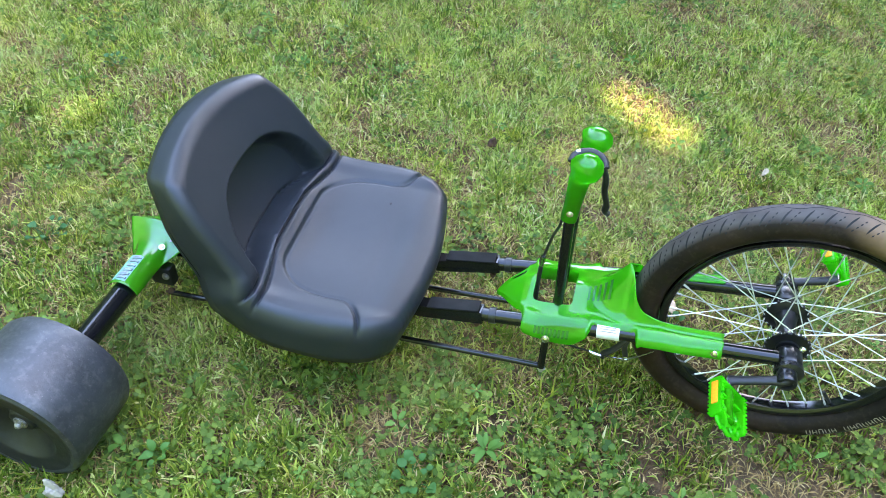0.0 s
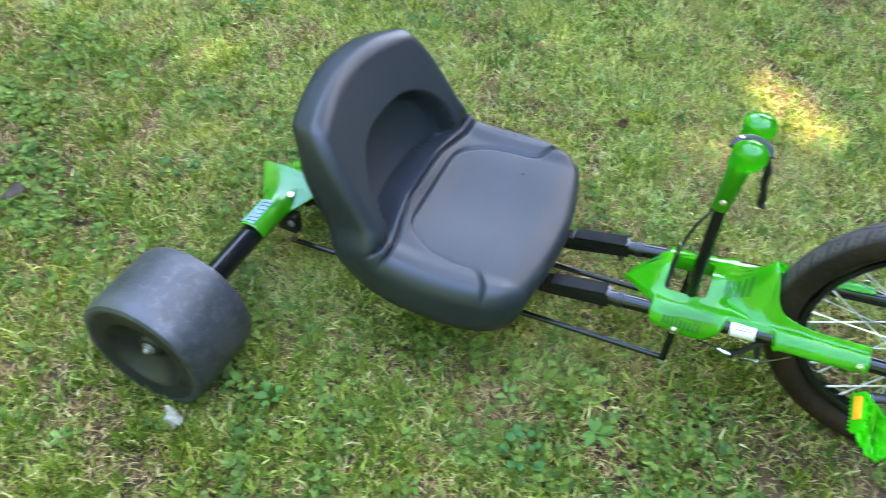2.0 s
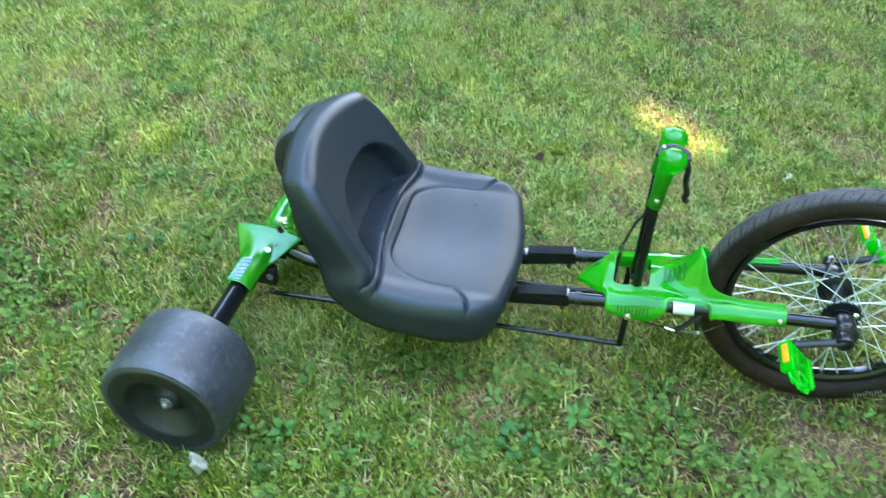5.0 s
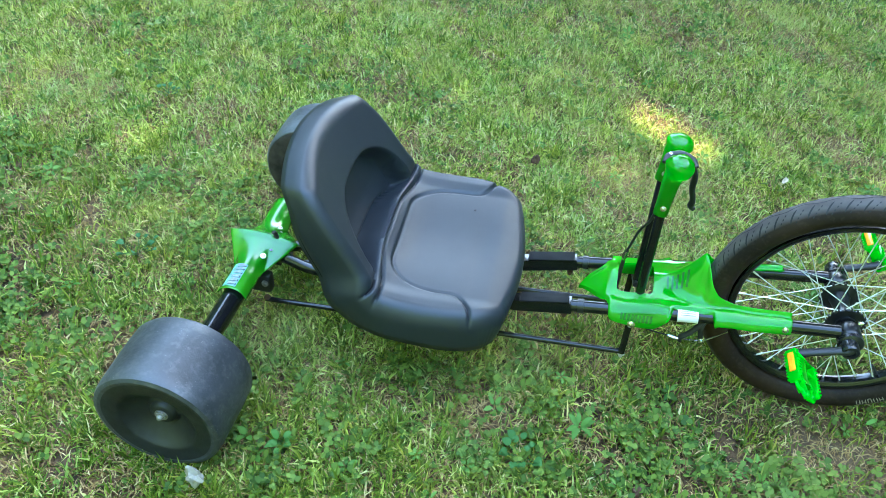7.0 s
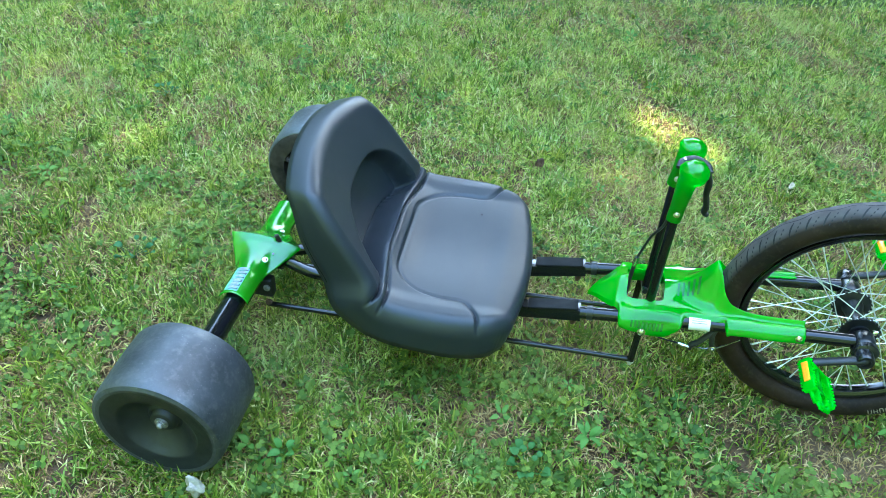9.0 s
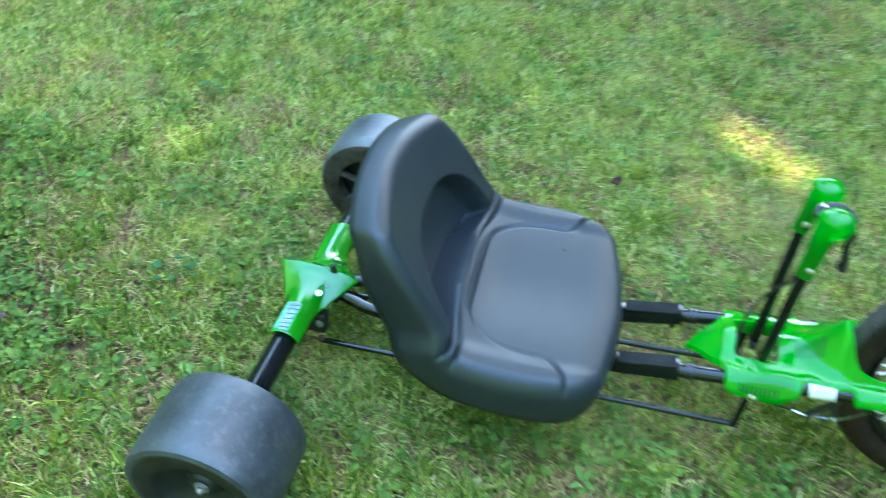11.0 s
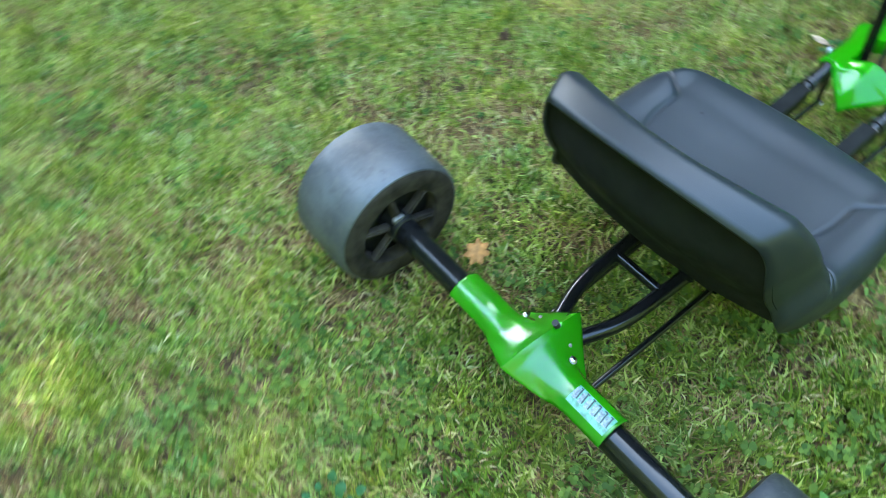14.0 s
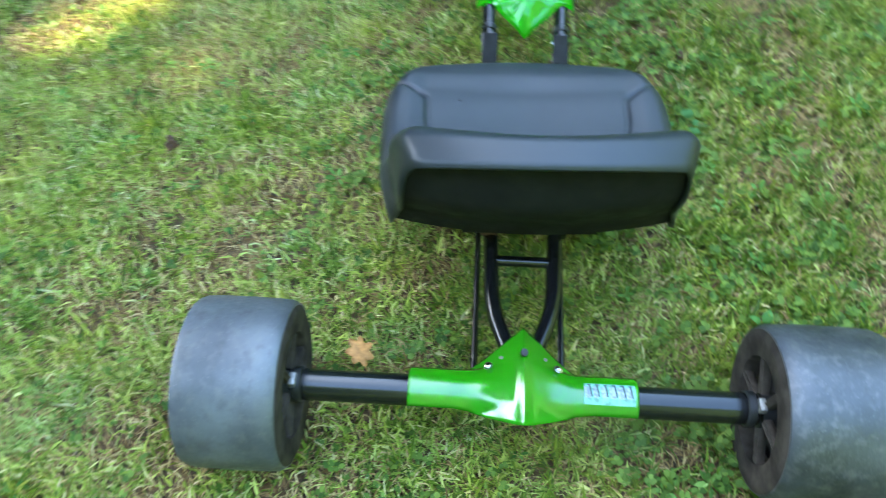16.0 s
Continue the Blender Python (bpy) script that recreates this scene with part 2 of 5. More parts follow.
def smooth_path(pts, steps=6):
    """Catmull-Rom through the points."""
    p = [Vector(q) for q in pts]
    p = [2 * p[0] - p[1]] + p + [2 * p[-1] - p[-2]]
    out = []
    for a, b, c, d in zip(p, p[1:], p[2:], p[3:]):
        for k in range(steps):
            t = k / steps
            out.append(0.5 * (2 * b + (c - a) * t + (2 * a - 5 * b + 4 * c - d) * t * t + (3 * b - a - 3 * c + d) * t ** 3))
    return out + [p[-2]]


def sweep(bm, pts, radius, seg=12, flat=1.0, square=False):
    """A round (or square) tube along points; radius may be a list."""
    pts = [Vector(p) for p in pts]
    rad = radius if isinstance(radius, (list, tuple)) else [radius] * len(pts)
    up, rings = Vector((0.03, 0.1, 1)), []
    for i, p in enumerate(pts):
        d = (pts[min(i + 1, len(pts) - 1)] - pts[max(i - 1, 0)]).normalized()
        if abs(d.dot(up.normalized())) > 0.97:
            up = Vector((0.1, 1, 0.05))
        a = d.cross(up).normalized()
        b = a.cross(d)
        ring = []
        for k in range(seg):
            w = 2 * math.pi * (k + 0.5) / seg
            ca, sa = math.cos(w), math.sin(w)
            if square:
                s = 1 / max(abs(ca), abs(sa)) ** 0.85
                ca, sa = ca * s, sa * s
            ring.append(bm.verts.new(p + rad[i] * (a * ca + b * sa * flat)))
        rings.append(ring)
        up = b
    for r, s in zip(rings, rings[1:]):
        for k in range(seg):
            bm.faces.new((r[k], r[(k + 1) % seg], s[(k + 1) % seg], s[k]))
    bm.faces.new(rings[0][::-1])
    bm.faces.new(rings[-1])
    return bm


def tube(*a, **k):
    return sweep(bmesh.new(), *a, **k)


def lathe(profile, seg=48, closed=False, centre=(0, 0, 0), bm=None):
    """Turns (radius, y) points about the y axis through centre."""
    bm = bm or bmesh.new()
    c = Vector(centre)
    rings = []
    for r, y in profile:
        if r < 1e-5:
            rings.append([bm.verts.new(c + Vector((0, y, 0)))])
            continue
        rings.append([bm.verts.new(c + Vector((r * math.cos(2 * math.pi * k / seg), y, r * math.sin(2 * math.pi * k / seg)))) for k in range(seg)])
    pairs = list(zip(rings, rings[1:])) + ([(rings[-1], rings[0])] if closed else [])
    for a, b in pairs:
        for k in range(seg):
            n = (k + 1) % seg
            quad = [a[k % len(a)], a[n % len(a)], b[n % len(b)], b[k % len(b)]]
            quad = [v for i, v in enumerate(quad) if v not in quad[:i]]
            if len(quad) > 2:
                bm.faces.new(quad)
    return bm


def block(bm, m, sx, sy, sz, bevel=0.0):
    """A box of the given sizes at pose m, with bevelled edges."""
    made = bmesh.ops.create_cube(bm, size=1, matrix=m @ Matrix.Diagonal((sx, sy, sz, 1)))
    if bevel:
        edges = list({e for v in made["verts"] for e in v.link_edges})
        bmesh.ops.bevel(bm, geom=edges, offset=bevel, segments=2, affect="EDGES", profile=0.5)
    return bm


def box(m, sx, sy, sz, bevel=0.0):
    return block(bmesh.new(), m, sx, sy, sz, bevel)


def grid_mesh(fn, nu, nv, bm=None, skip=None):
    bm = bm or bmesh.new()
    v = [[bm.verts.new(fn(i / nu, j / nv)) for j in range(nv + 1)] for i in range(nu + 1)]
    for i in range(nu):
        for j in range(nv):
            if not (skip and skip((i + 0.5) / nu, (j + 0.5) / nv)):
                bm.faces.new((v[i][j], v[i + 1][j], v[i + 1][j + 1], v[i][j + 1]))
    bmesh.ops.remove_doubles(bm, verts=bm.verts, dist=1e-5)
    return bm


def curve_of(*knots):
    """A smooth function through (x, value) knots."""
    xs, ys = [k[0] for k in knots], [k[1] for k in knots]
    slopes = [0.0] * len(xs)
    for i in range(len(xs)):
        a, b = max(i - 1, 0), min(i + 1, len(xs) - 1)
        slopes[i] = (ys[b] - ys[a]) / (xs[b] - xs[a])

    def value(x):
        x = min(max(x, xs[0]), xs[-1])
        i = max(k for k in range(len(xs) - 1) if xs[k] <= x)
        h = xs[i + 1] - xs[i]
        t = (x - xs[i]) / h
        return ((1 + 2 * t) * (1 - t) ** 2 * ys[i] + t * (1 - t) ** 2 * h * slopes[i]
                + t * t * (3 - 2 * t) * ys[i + 1] + t * t * (t - 1) * h * slopes[i + 1])
    return value


def step(a, b, x):
    t = min(max((x - a) / (b - a), 0.0), 1.0)
    return t * t * (3 - 2 * t)


def bolt_bm(p, axis, r=0.006, h=0.004):
    """A domed bolt head at p that points along axis."""
    q = Vector((0, 1, 0)).rotation_difference(Vector(axis)).to_matrix().to_4x4()
    bm = lathe([(r * 1.35, 0), (r * 1.35, h * 0.3), (r, h * 0.35), (r * 0.9, h * 0.75), (r * 0.55, h), (0, h)], 14)
    bmesh.ops.transform(bm, matrix=Matrix.Translation(p) @ q, verts=bm.verts)
    return bm


# ---- ground ----
def dip(x, y):
    """The shallow hollow in which the front wheel stands."""
    return -0.042 * np.exp(-((x - 1.27) / 0.28) ** 2 - ((y + 0.03) / 0.2) ** 2)


def ground_sheet():
    bm = bmesh.new()
    rings = [0.0] + [0.08 * k for k in range(1, 28)] + [2.5, 3.2, 5, 9, 20, 60, 200, 900, 4000]
    seg, rows = 96, []
    for r in rings[1:]:
        row = []
        for k in range(seg):
            a = 2 * math.pi * k / seg
            x, y = 0.3 + r * math.cos(a), 0.6 + r * math.sin(a)
            z = SOIL + (0.006 * noise.noise((x * 1.7, y * 1.7, 0)) - 0.003 if r < 10 else -0.003)
            row.append(bm.verts.new((x, y, z + float(dip(x, y)))))
        rows.append(row)
    mid = bm.verts.new((0.3, 0.6, SOIL))
    for k in range(seg):
        bm.faces.new((mid, rows[0][k], rows[0][(k + 1) % seg]))
        for a, b in zip(rows, rows[1:]):
            bm.faces.new((a[k], b[k], b[(k + 1) % seg], a[(k + 1) % seg]))
    return tagged(part("ground", bm, SOILM), "brown soil and thatch under a mown lawn", "ground", kind="structure")


ground_sheet()


def hedge():
    """A tall leafy ring, added out of view to block low sky and darken reflections."""
    def at(u, v):
        a = 2 * math.pi * u
        r = 9.5 + 1.2 * noise.noise((math.cos(a) * 3, math.sin(a) * 3, v * 2.5)) + 0.5 * noise.noise((math.cos(a) * 11, math.sin(a) * 11, v * 7)) + 1.5 * v * v
        # height differs by direction, to steer sky light and reflections
        h = 11.5 + 1.6 * noise.noise((math.cos(a) * 2.2, math.sin(a) * 2.2, 7)) - 7.5 * max(0.0, math.cos(a - 1.6)) ** 2 - 3.0 * max(0.0, math.cos(a + 1.5)) ** 2 + 4.0 * max(0.0, math.cos(a - 2.75)) ** 4
        return Vector((0.4 + r * math.cos(a), 0.5 + r * math.sin(a), SOIL - 0.05 + h * v))
    skin = mat_plain("hedge_leaves", (0.045, 0.085, 0.02), 0.8, vary=0.6, scale=9, bump=0.8)
    return tagged(part("hedge", grid_mesh(at, 200, 44), skin, angle=60), "unseen hedge ring added to block low sky light", "hedge", kind="structure")


hedge()

# ---- the tricycle ----
trike = tagged(new("tricycle"), "green and black low-slung drift tricycle with bucket seat on lawn", "tricycle")


# rear wheels and axle
def rear_wheel(side):
    z = 0.0915
    out = -0.004 if side > 0 else 0.0125           # the right wheel sits a little further out
    at = lambda r, y: (r, side * y)  # noqa: E731
    c = (0, -0.004 if side > 0 else -0.002, z)
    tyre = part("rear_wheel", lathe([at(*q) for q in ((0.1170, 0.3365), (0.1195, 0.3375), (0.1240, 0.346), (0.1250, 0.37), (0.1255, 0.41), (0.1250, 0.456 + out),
                (0.1240, 0.473 + out), (0.1210, 0.4805 + out), (0.1135, 0.4835 + out), (0.107, 0.4825 + out))], 72, centre=c), PALE_ROLLER if side > 0 else ROLLER, trike, "wide pale scuffed plastic roller wheel" if side > 0 else "wide scuffed dark grey plastic roller wheel", angle=30)
    part("wheel_face", lathe([at(r, y + out) for r, y in ((0.107, 0.4825), (0.104, 0.4815), (0.080, 0.480), (0.075, 0.477), (0.071, 0.471), (0.040, 0.450), (0.033, 0.4475), (0.027, 0.4505), (0.0235, 0.4585), (0.020, 0.4605), (0, 0.4605))], 60, centre=c), FACE, tyre,
         "matt black dished wheel face")
    part("bolt_washer", lathe([at(r, y + out) for r, y in ((0, 0.4635), (0.0125, 0.4635), (0.013, 0.462), (0.013, 0.4605), (0, 0.4605))], 20, centre=c), WORN, tyre)
    part("wheel_bolt", bolt_bm((0, side * (0.4635 + out), z), (0, side, 0), 0.0065, 0.009), WORN, tyre, "worn steel axle bolt with washer")
    part("inner_rim", lathe([at(*q) for q in ((0.1170, 0.3365), (0.109, 0.333), (0.098, 0.334), (0.078, 0.335), (0.075, 0.345), (0.075, 0.362))], 60, centre=c), DIRT, tyre, "mud-stained black plastic rim")
    bm = bmesh.new()
    lathe([at(*q) for q in ((0, 0.333), (0.016, 0.333), (0.025, 0.337), (0.026, 0.365), (0, 0.365))], 24, centre=c, bm=bm)
    part("hub", bm, DARK, tyre)
    # black disc standing for the shade behind the rim spokes
    part("backing", lathe([at(*q) for q in ((0.0, 0.372), (0.09, 0.372), (0.098, 0.36))], 40, centre=c), GROOVE, tyre)
    first = None
    for k in range(6):
        a = math.pi / 3 * k + 0.35
        m = Matrix.Translation((0, 0, z)) @ Matrix.Rotation(a, 4, "Y")
        if first is None:
            bm = box(pose(0.05, side * 0.345, 0), 0.062, 0.014, 0.013, 0.003)
            block(bm, pose(0.05, side * 0.339, 0.0), 0.05, 0.006, 0.004, 0.001)
            first = part("rim_spoke", bm, DIRT, tyre)
            first.matrix_basis = m
        else:
            twin(first, m)
    part("hub_tab", box(pose(-0.006, side * 0.334, z + 0.027, 0, 0, 0), 0.020, 0.010, 0.014, 0.002), WORN, tyre, "bare steel tab on the hub")
    for o in (tyre, *tyre.children_recursive):
        if not o.name.startswith(("rear_wheel", "inner_rim", "hub", "backing", "wheel_face", "bolt_washer")) or o.name.startswith("hub_tab"):
            o.location.y += c[1]
    return tyre


for s in (1, -1):
    rear_wheel(s)
axle = part("rear_axle", tube([(0, -0.335, 0.094), (0, 0.335, 0.094)], 0.0232, 28), PAINT, trike, "gloss black steel axle tube")
for s in (1, -1):
    part("collar", lathe([(0.0225, s * 0.318), (0.026, s * 0.32), (0.026, s * 0.33), (0.0225, s * 0.332)], 28, centre=(0, 0, 0.094)), DARK, axle)

# main frame: a loop behind the seat, square sleeves, fork tubes
RAIL = [(0.05, 0.014, 0.103), (0.085, 0.027, 0.105), (0.125, 0.041, 0.107), (0.165, 0.0475, 0.109), (0.22, 0.05, 0.112), (0.33, 0.054, 0.118), (0.46, 0.059, 0.126)]
for s in (1, -1):
    part("rear_frame", tube(smooth_path([(x, s * y, z) for x, y, z in RAIL], 5), 0.0125, 16), PAINT, trike, "gloss black curved frame tube")
part("cross_tube", tube([(0.224, -0.05, 0.113), (0.224, 0.05, 0.113)], 0.0088, 14), PAINT, trike)
part("axle_clamp", box(pose(0.03, 0, 0.1), 0.06, 0.06, 0.034, 0.006), PAINT, trike)
for s in (1, -1):
    bm = tube([(0.40, s * 0.0575, 0.124), (0.60, s * 0.0635, 0.138), (0.712, s * 0.0685, 0.1605)], 0.0138, 20, square=True)
    sleeve = part("frame_sleeve", bm, PAINT, trike, "square black adjustable frame sleeve")
    fork = part("fork_tube", tube([(0.66, s * 0.066, 0.15), (0.712, s * 0.0685, 0.1605), (0.95, s * 0.074, 0.195), (1.213, s * 0.078, 0.2235)], 0.0132, 18), PAINT, trike, "gloss black fork tube")
    ring = [(0.724 + k * 0.006, s * 0.0688, 0.1625 + k * 0.0008) for k in range(3)]
    part("clamp_ring", tube(ring, 0.0152, 18), HUBM, fork)
    part("clamp_bolt", bolt_bm((0.70, s * 0.067, 0.134), (0, 0, -1), 0.005, 0.012), RUST, sleeve)
    part("cap_plate", box(pose(0.655, s * 0.066, 0.1665, 0, -11, 0), 0.10, 0.028, 0.004, 0.0015), HOLLOW, sleeve)
    part("dropout", lathe([(0, s * 0.056), (0.020, s * 0.056), (0.0225, s * 0.06), (0.0225, s * 0.086), (0.020, s * 0.09), (0.0235, s * 0.091), (0.0235, s * 0.1), (0.018, s * 0.104), (0, s * 0.104)], 24,
                          centre=(1.2325, 0, 0.2155)), HUBM, fork, "black bearing housing at the fork end")
    part("axle_bolt", bolt_bm((1.247, s * 0.062, 0.237), (0.7, s * 0.2, 0.7), 0.004, 0.008), STEEL, fork)

# steering rods and arms
for s in (1, -1):
    rod = part("steering_rod", tube([(0.03, s * 0.069, 0.012), (0.83, s * 0.076, 0.060)], 0.0058, 10), PAINT, trike, "thin black steel steering rod")
    part("rod_end", bolt_bm((0.832, s * 0.074, 0.055), (0, s * 0.2, -1), 0.006, 0.012), STEEL, rod)
    part("rod_end", bolt_bm((0.034, s * 0.069, 0.016), (0, 0, 1), 0.006, 0.008), RUST, rod)
    part("axle_lug", box(pose(0.022, s * 0.060, 0.060), 0.05, 0.026, 0.05, 0.006), DARK, rod)
    part("lug_bolt", bolt_bm((0.036, s * 0.074, 0.066), (0, s, 0.2), 0.006, 0.006), WORN, rod)

# levers with grips
def lever(s):
    foot, mid, top = Vector((0.842, s * 0.037, 0.165)), Vector((0.8365, s * 0.056, 0.432)), Vector((0.845, s * 0.046 + 0.006, 0.534 if s < 0 else 0.516))
    if s > 0:
        top.x, top.y, foot.x, mid.x = 0.850, 0.059, 0.840, 0.839
    col = part("steering_lever", tube([foot, mid, mid.lerp(top, 0.55)], 0.0092, 14), PAINT, trike, "black steering lever with clear green grip")
    part("crank_arm", tube([(0.832, s * 0.079, 0.158), (0.8315, s * 0.079, 0.06)], 0.0068, 10, flat=0.8), PAINT, col)
    part("pivot_bolt", bolt_bm((0.832, s * 0.088, 0.164), (0, s, 0), 0.0055, 0.01), STEEL, col, "silver pivot bolt")
    part("pivot_shaft", tube([(0.838, s * 0.02, 0.166), (0.832, s * 0.089, 0.162)], 0.006, 10), HUBM, col)
    ax = (top - mid).normalized()
    low = mid - ax * 0.016
    n = 12
    pts = [low.lerp(top, k / n) for k in range(n + 1)]
    rad = [0.0130, 0.0136, 0.0134, 0.0138, 0.0144, 0.0150, 0.0158, 0.0166, 0.0186, 0.0252, 0.0272, 0.0225, 0.0090]
    bend = [Vector((b, 0, 0)) for b in (0, 0, 0, 0, 0, 0, 0, 0, 0.001, 0.004, 0.006, 0.007, 0.007)]
    grip = part("grip", tube(smooth_path([p + b for p, b in zip(pts, bend)], 3), [rad[min(i // 3, n)] + (rad[min(i // 3 + 1, n)] - rad[min(i // 3, n)]) * (i % 3) / 3 for i in range(3 * n + 1)], 24, flat=0.92), GLASSY, col, "clear green plastic hand grip", angle=60)
    part("grip_screw", bolt_bm(mid + Vector((0.0, -0.0135, 0.005)), (0, -1, 0.1), 0.0042, 0.004), STEEL, grip, "silver grip screw")
    if s < 0:
        k = top + Vector((0.004, 0.0, -0.016))
        bm = tube(smooth_path([k + Vector(q) for q in ((-0.026, 0.002, -0.004), (-0.021, 0.018, 0.001), (0.0, 0.027, 0.004), (0.021, 0.018, 0.001), (0.028, 0.003, -0.006))], 5), 0.0056, 12, flat=0.7)
        clamp = part("brake_clamp", bm, DARK, col, "black brake lever clamp")
        tip = Vector((0.888, -0.03, 0.420))
        k2 = k + Vector((0.028, 0.003, -0.006))
        part("brake_lever", tube(smooth_path([k2 + Vector((-0.006, 0, 0.004)), k2 + Vector((0.003, 0.002, -0.02)), k2.lerp(tip, 0.5) + Vector((-0.001, 0, 0)), k2.lerp(tip, 0.8) + Vector((0.003, 0, 0)), tip - Vector((0.0, 0, -0.004)), tip + Vector((0.007, 0, -0.001))], 5),
                                     0.0074, 10, flat=0.65), DARK, clamp, "curved black brake lever")
        part("clamp_screw", bolt_bm(k + Vector((-0.018, 0.019, 0.006)), (-0.1, -0.3, 1), 0.0025, 0.002), STEEL, clamp)
        cable = part("brake_cable", tube(smooth_path([low + Vector((-0.008, 0.006, 0.02)), low + Vector((-0.012, 0.006, -0.02)), (0.812, -0.02, 0.34), (0.80, -0.004, 0.272)], 6), 0.0026, 8), DARK, col, "thin black brake cable")
        part("adjuster", tube([(0.80, -0.004, 0.274), (0.799, -0.003, 0.262), (0.7985, -0.003, 0.25)], [0.0045, 0.0055, 0.004], 10), STEEL, cable, "silver cable adjuster")
        part("cable_sleeve", tube([(0.7985, -0.003, 0.25), (0.797, -0.004, 0.215), (0.797, -0.006, 0.16)], 0.0042, 8), DARK, cable)
    return col


for s in (-1, 1):
    lever(s)

# front fairing: nose, side wings draped over the tubes, peak in front of the tyre, arms along the fork
crest = curve_of((0.722, 0.158), (0.745, 0.187), (0.775, 0.213), (0.81, 0.223), (0.87, 0.222), (0.905, 0.238), (0.93, 0.266), (0.951, 0.298))
rail_z = curve_of((0.70, 0.158), (0.95, 0.195), (1.212, 0.2285))
wing = curve_of((0.722, 0.002), (0.738, 0.028), (0.76, 0.06), (0.785, 0.092), (0.83, 0.096), (0.96, 0.098), (1.13, 0.099))
shoulder = curve_of((0.722, 0.001), (0.74, 0.02), (0.765, 0.042), (0.79, 0.058), (0.83, 0.064), (0.92, 0.066), (0.965, 0.070), (1.13, 0.078))


def fair_low(x):
    """How far down the side the panel reaches, in metres under the top of the tube."""
    a = step(0.779, 0.790, x) * (0.023 + 0.012 * step(0.79, 0.86, x))
    notch = step(0.872, 0.918, x) * (1 - step(0.982, 0.995, x))
    arm = 0.014 * step(0.972, 0.999, x)
    return max(a * (1 - notch) * (1 - step(0.982, 0.995, x)), 0) + arm + 0.004


tyre_edge = curve_of((0.951, 0.0), (0.959, 0.010), (0.966, 0.032), (0.974, 0.046), (0.99, 0.054), (1.13, 0.064))
edge_z = curve_of((0.951, 0.298), (0.959, 0.288), (0.966, 0.270), (0.974, 0.253), (0.99, 0.237), (1.03, 0.228), (1.13, 0.238))


def fairing_at(s, u, v):
    """A point of one side: from the crest (v = 0) over the shoulder (0.6) down the wing (1)."""
    x = 0.722 + 0.402 * u
    inner = tyre_edge(x) if x > 0.951 else 0.0
    top = rail_z(x) + 0.0155
    zc = crest(x) if x < 0.951 else edge_z(x)
    sh, wg = shoulder(x), wing(x)
    zs = min(top + 0.004 + 0.004 * (1 - step(0.785, 0.815, x)), zc - 0.004) if x > 0.77 else crest(x) - 0.022 * step(0.722, 0.77, x)
    low = fair_low(x)
    if v < 0.6:
        slot = min(0.045, 0.72 * sh)
        y = slot * v / 0.4 if v < 0.4 else slot + (sh - slot) * (v - 0.4) / 0.2
        t = y / sh
        y = inner + (sh - inner) * t
        blend = t * t * (3 - 2 * t)
        z = zc + (zs - zc) * (0.45 * t + 0.55 * blend) - (0.006 * math.sin(math.pi * t) * step(0.88, 0.93, x))
    else:
        t = (v - 0.6) / 0.4
        y = sh + (wg - sh) * math.sin(t * math.pi / 2)
        z = zs - (low + 0.004) * (1 - math.cos(t * math.pi / 2)) ** 0.8
        k = step(0.006, 0.016, low)
        y = (sh + (wg - sh) * t * 0.35) * (1 - k) + y * k
    return Vector((x, s * y, z))


def fairing_mesh():
    bm = bmesh.new()
    for s in (1, -1):
        grid_mesh(lambda u, v: fairing_at(s, u, v), 134, 30, bm, skip=lambda u, v: 0.794 < 0.722 + 0.402 * u < 0.8665 and v < 0.4)
    bmesh.ops.remove_doubles(bm, verts=bm.verts, dist=2e-4)
    edge = [e for e in bm.edges if len(e.link_faces) == 1 and all(0.785 < v.co.x < 0.875 and abs(v.co.y) < 0.0465 and v.co.z > 0.19 for v in e.verts)]
    ring = {v for e in edge for v in e.verts}
    beside = {v: [w for e in v.link_edges if e in edge for w in e.verts if w != v] for v in ring}
    for _ in range(5):                            # round the corners of the slot
        moved = {v: v.co * 0.4 + (sum((w.co for w in near), Vector()) / len(near)) * 0.6 for v, near in beside.items() if near}
        for v, co in moved.items():
            v.co = co
    made = bmesh.ops.extrude_edge_only(bm, edges=edge)["geom"]
    for v in made:
        if isinstance(v, bmesh.types.BMVert):
            v.co.z -= 0.028
            v.co.y *= 0.94
    return bm


def fairing_patch(s, u0, u1, v0, v1, lift=0.0028):
    """A small patch that lies on the fairing."""
    def at(a, b):
        u, v = u0 + (u1 - u0) * a, v0 + (v1 - v0) * b
        p = fairing_at(s, u, v)
        n = (fairing_at(s, u + 0.004, v) - p).cross(fairing_at(s, u, v + 0.004) - p).normalized() * s
        return p + n * lift
    return grid_mesh(at, 2, 4)


fairing = part("front_fairing", fairing_mesh(), GREEN, trike, "clear green plastic fairing over the fork", angle=60, thick=0.0028)
for s in (1, -1):
    part("fairing_bolt", bolt_bm((1.112, s * 0.0985, 0.222), (0, s, 0.25), 0.0048, 0.004), STEEL, fairing, "silver bolt")
    part("fairing_bolt", bolt_bm((0.832, s * 0.0985, 0.166), (0, s, 0.2), 0.006, 0.005), STEEL, fairing)
    for k in range(9):
        part("print_bar", fairing_patch(s, 0.215 + 0.018 * k, 0.226 + 0.018 * k, 0.80, 0.90), GREENINK, fairing)
for k in range(5):
    part("crest_bar", fairing_patch(-1, 0.42 + 0.022 * k, 0.43 + 0.022 * k, 0.08, 0.30), GREENINK, fairing)

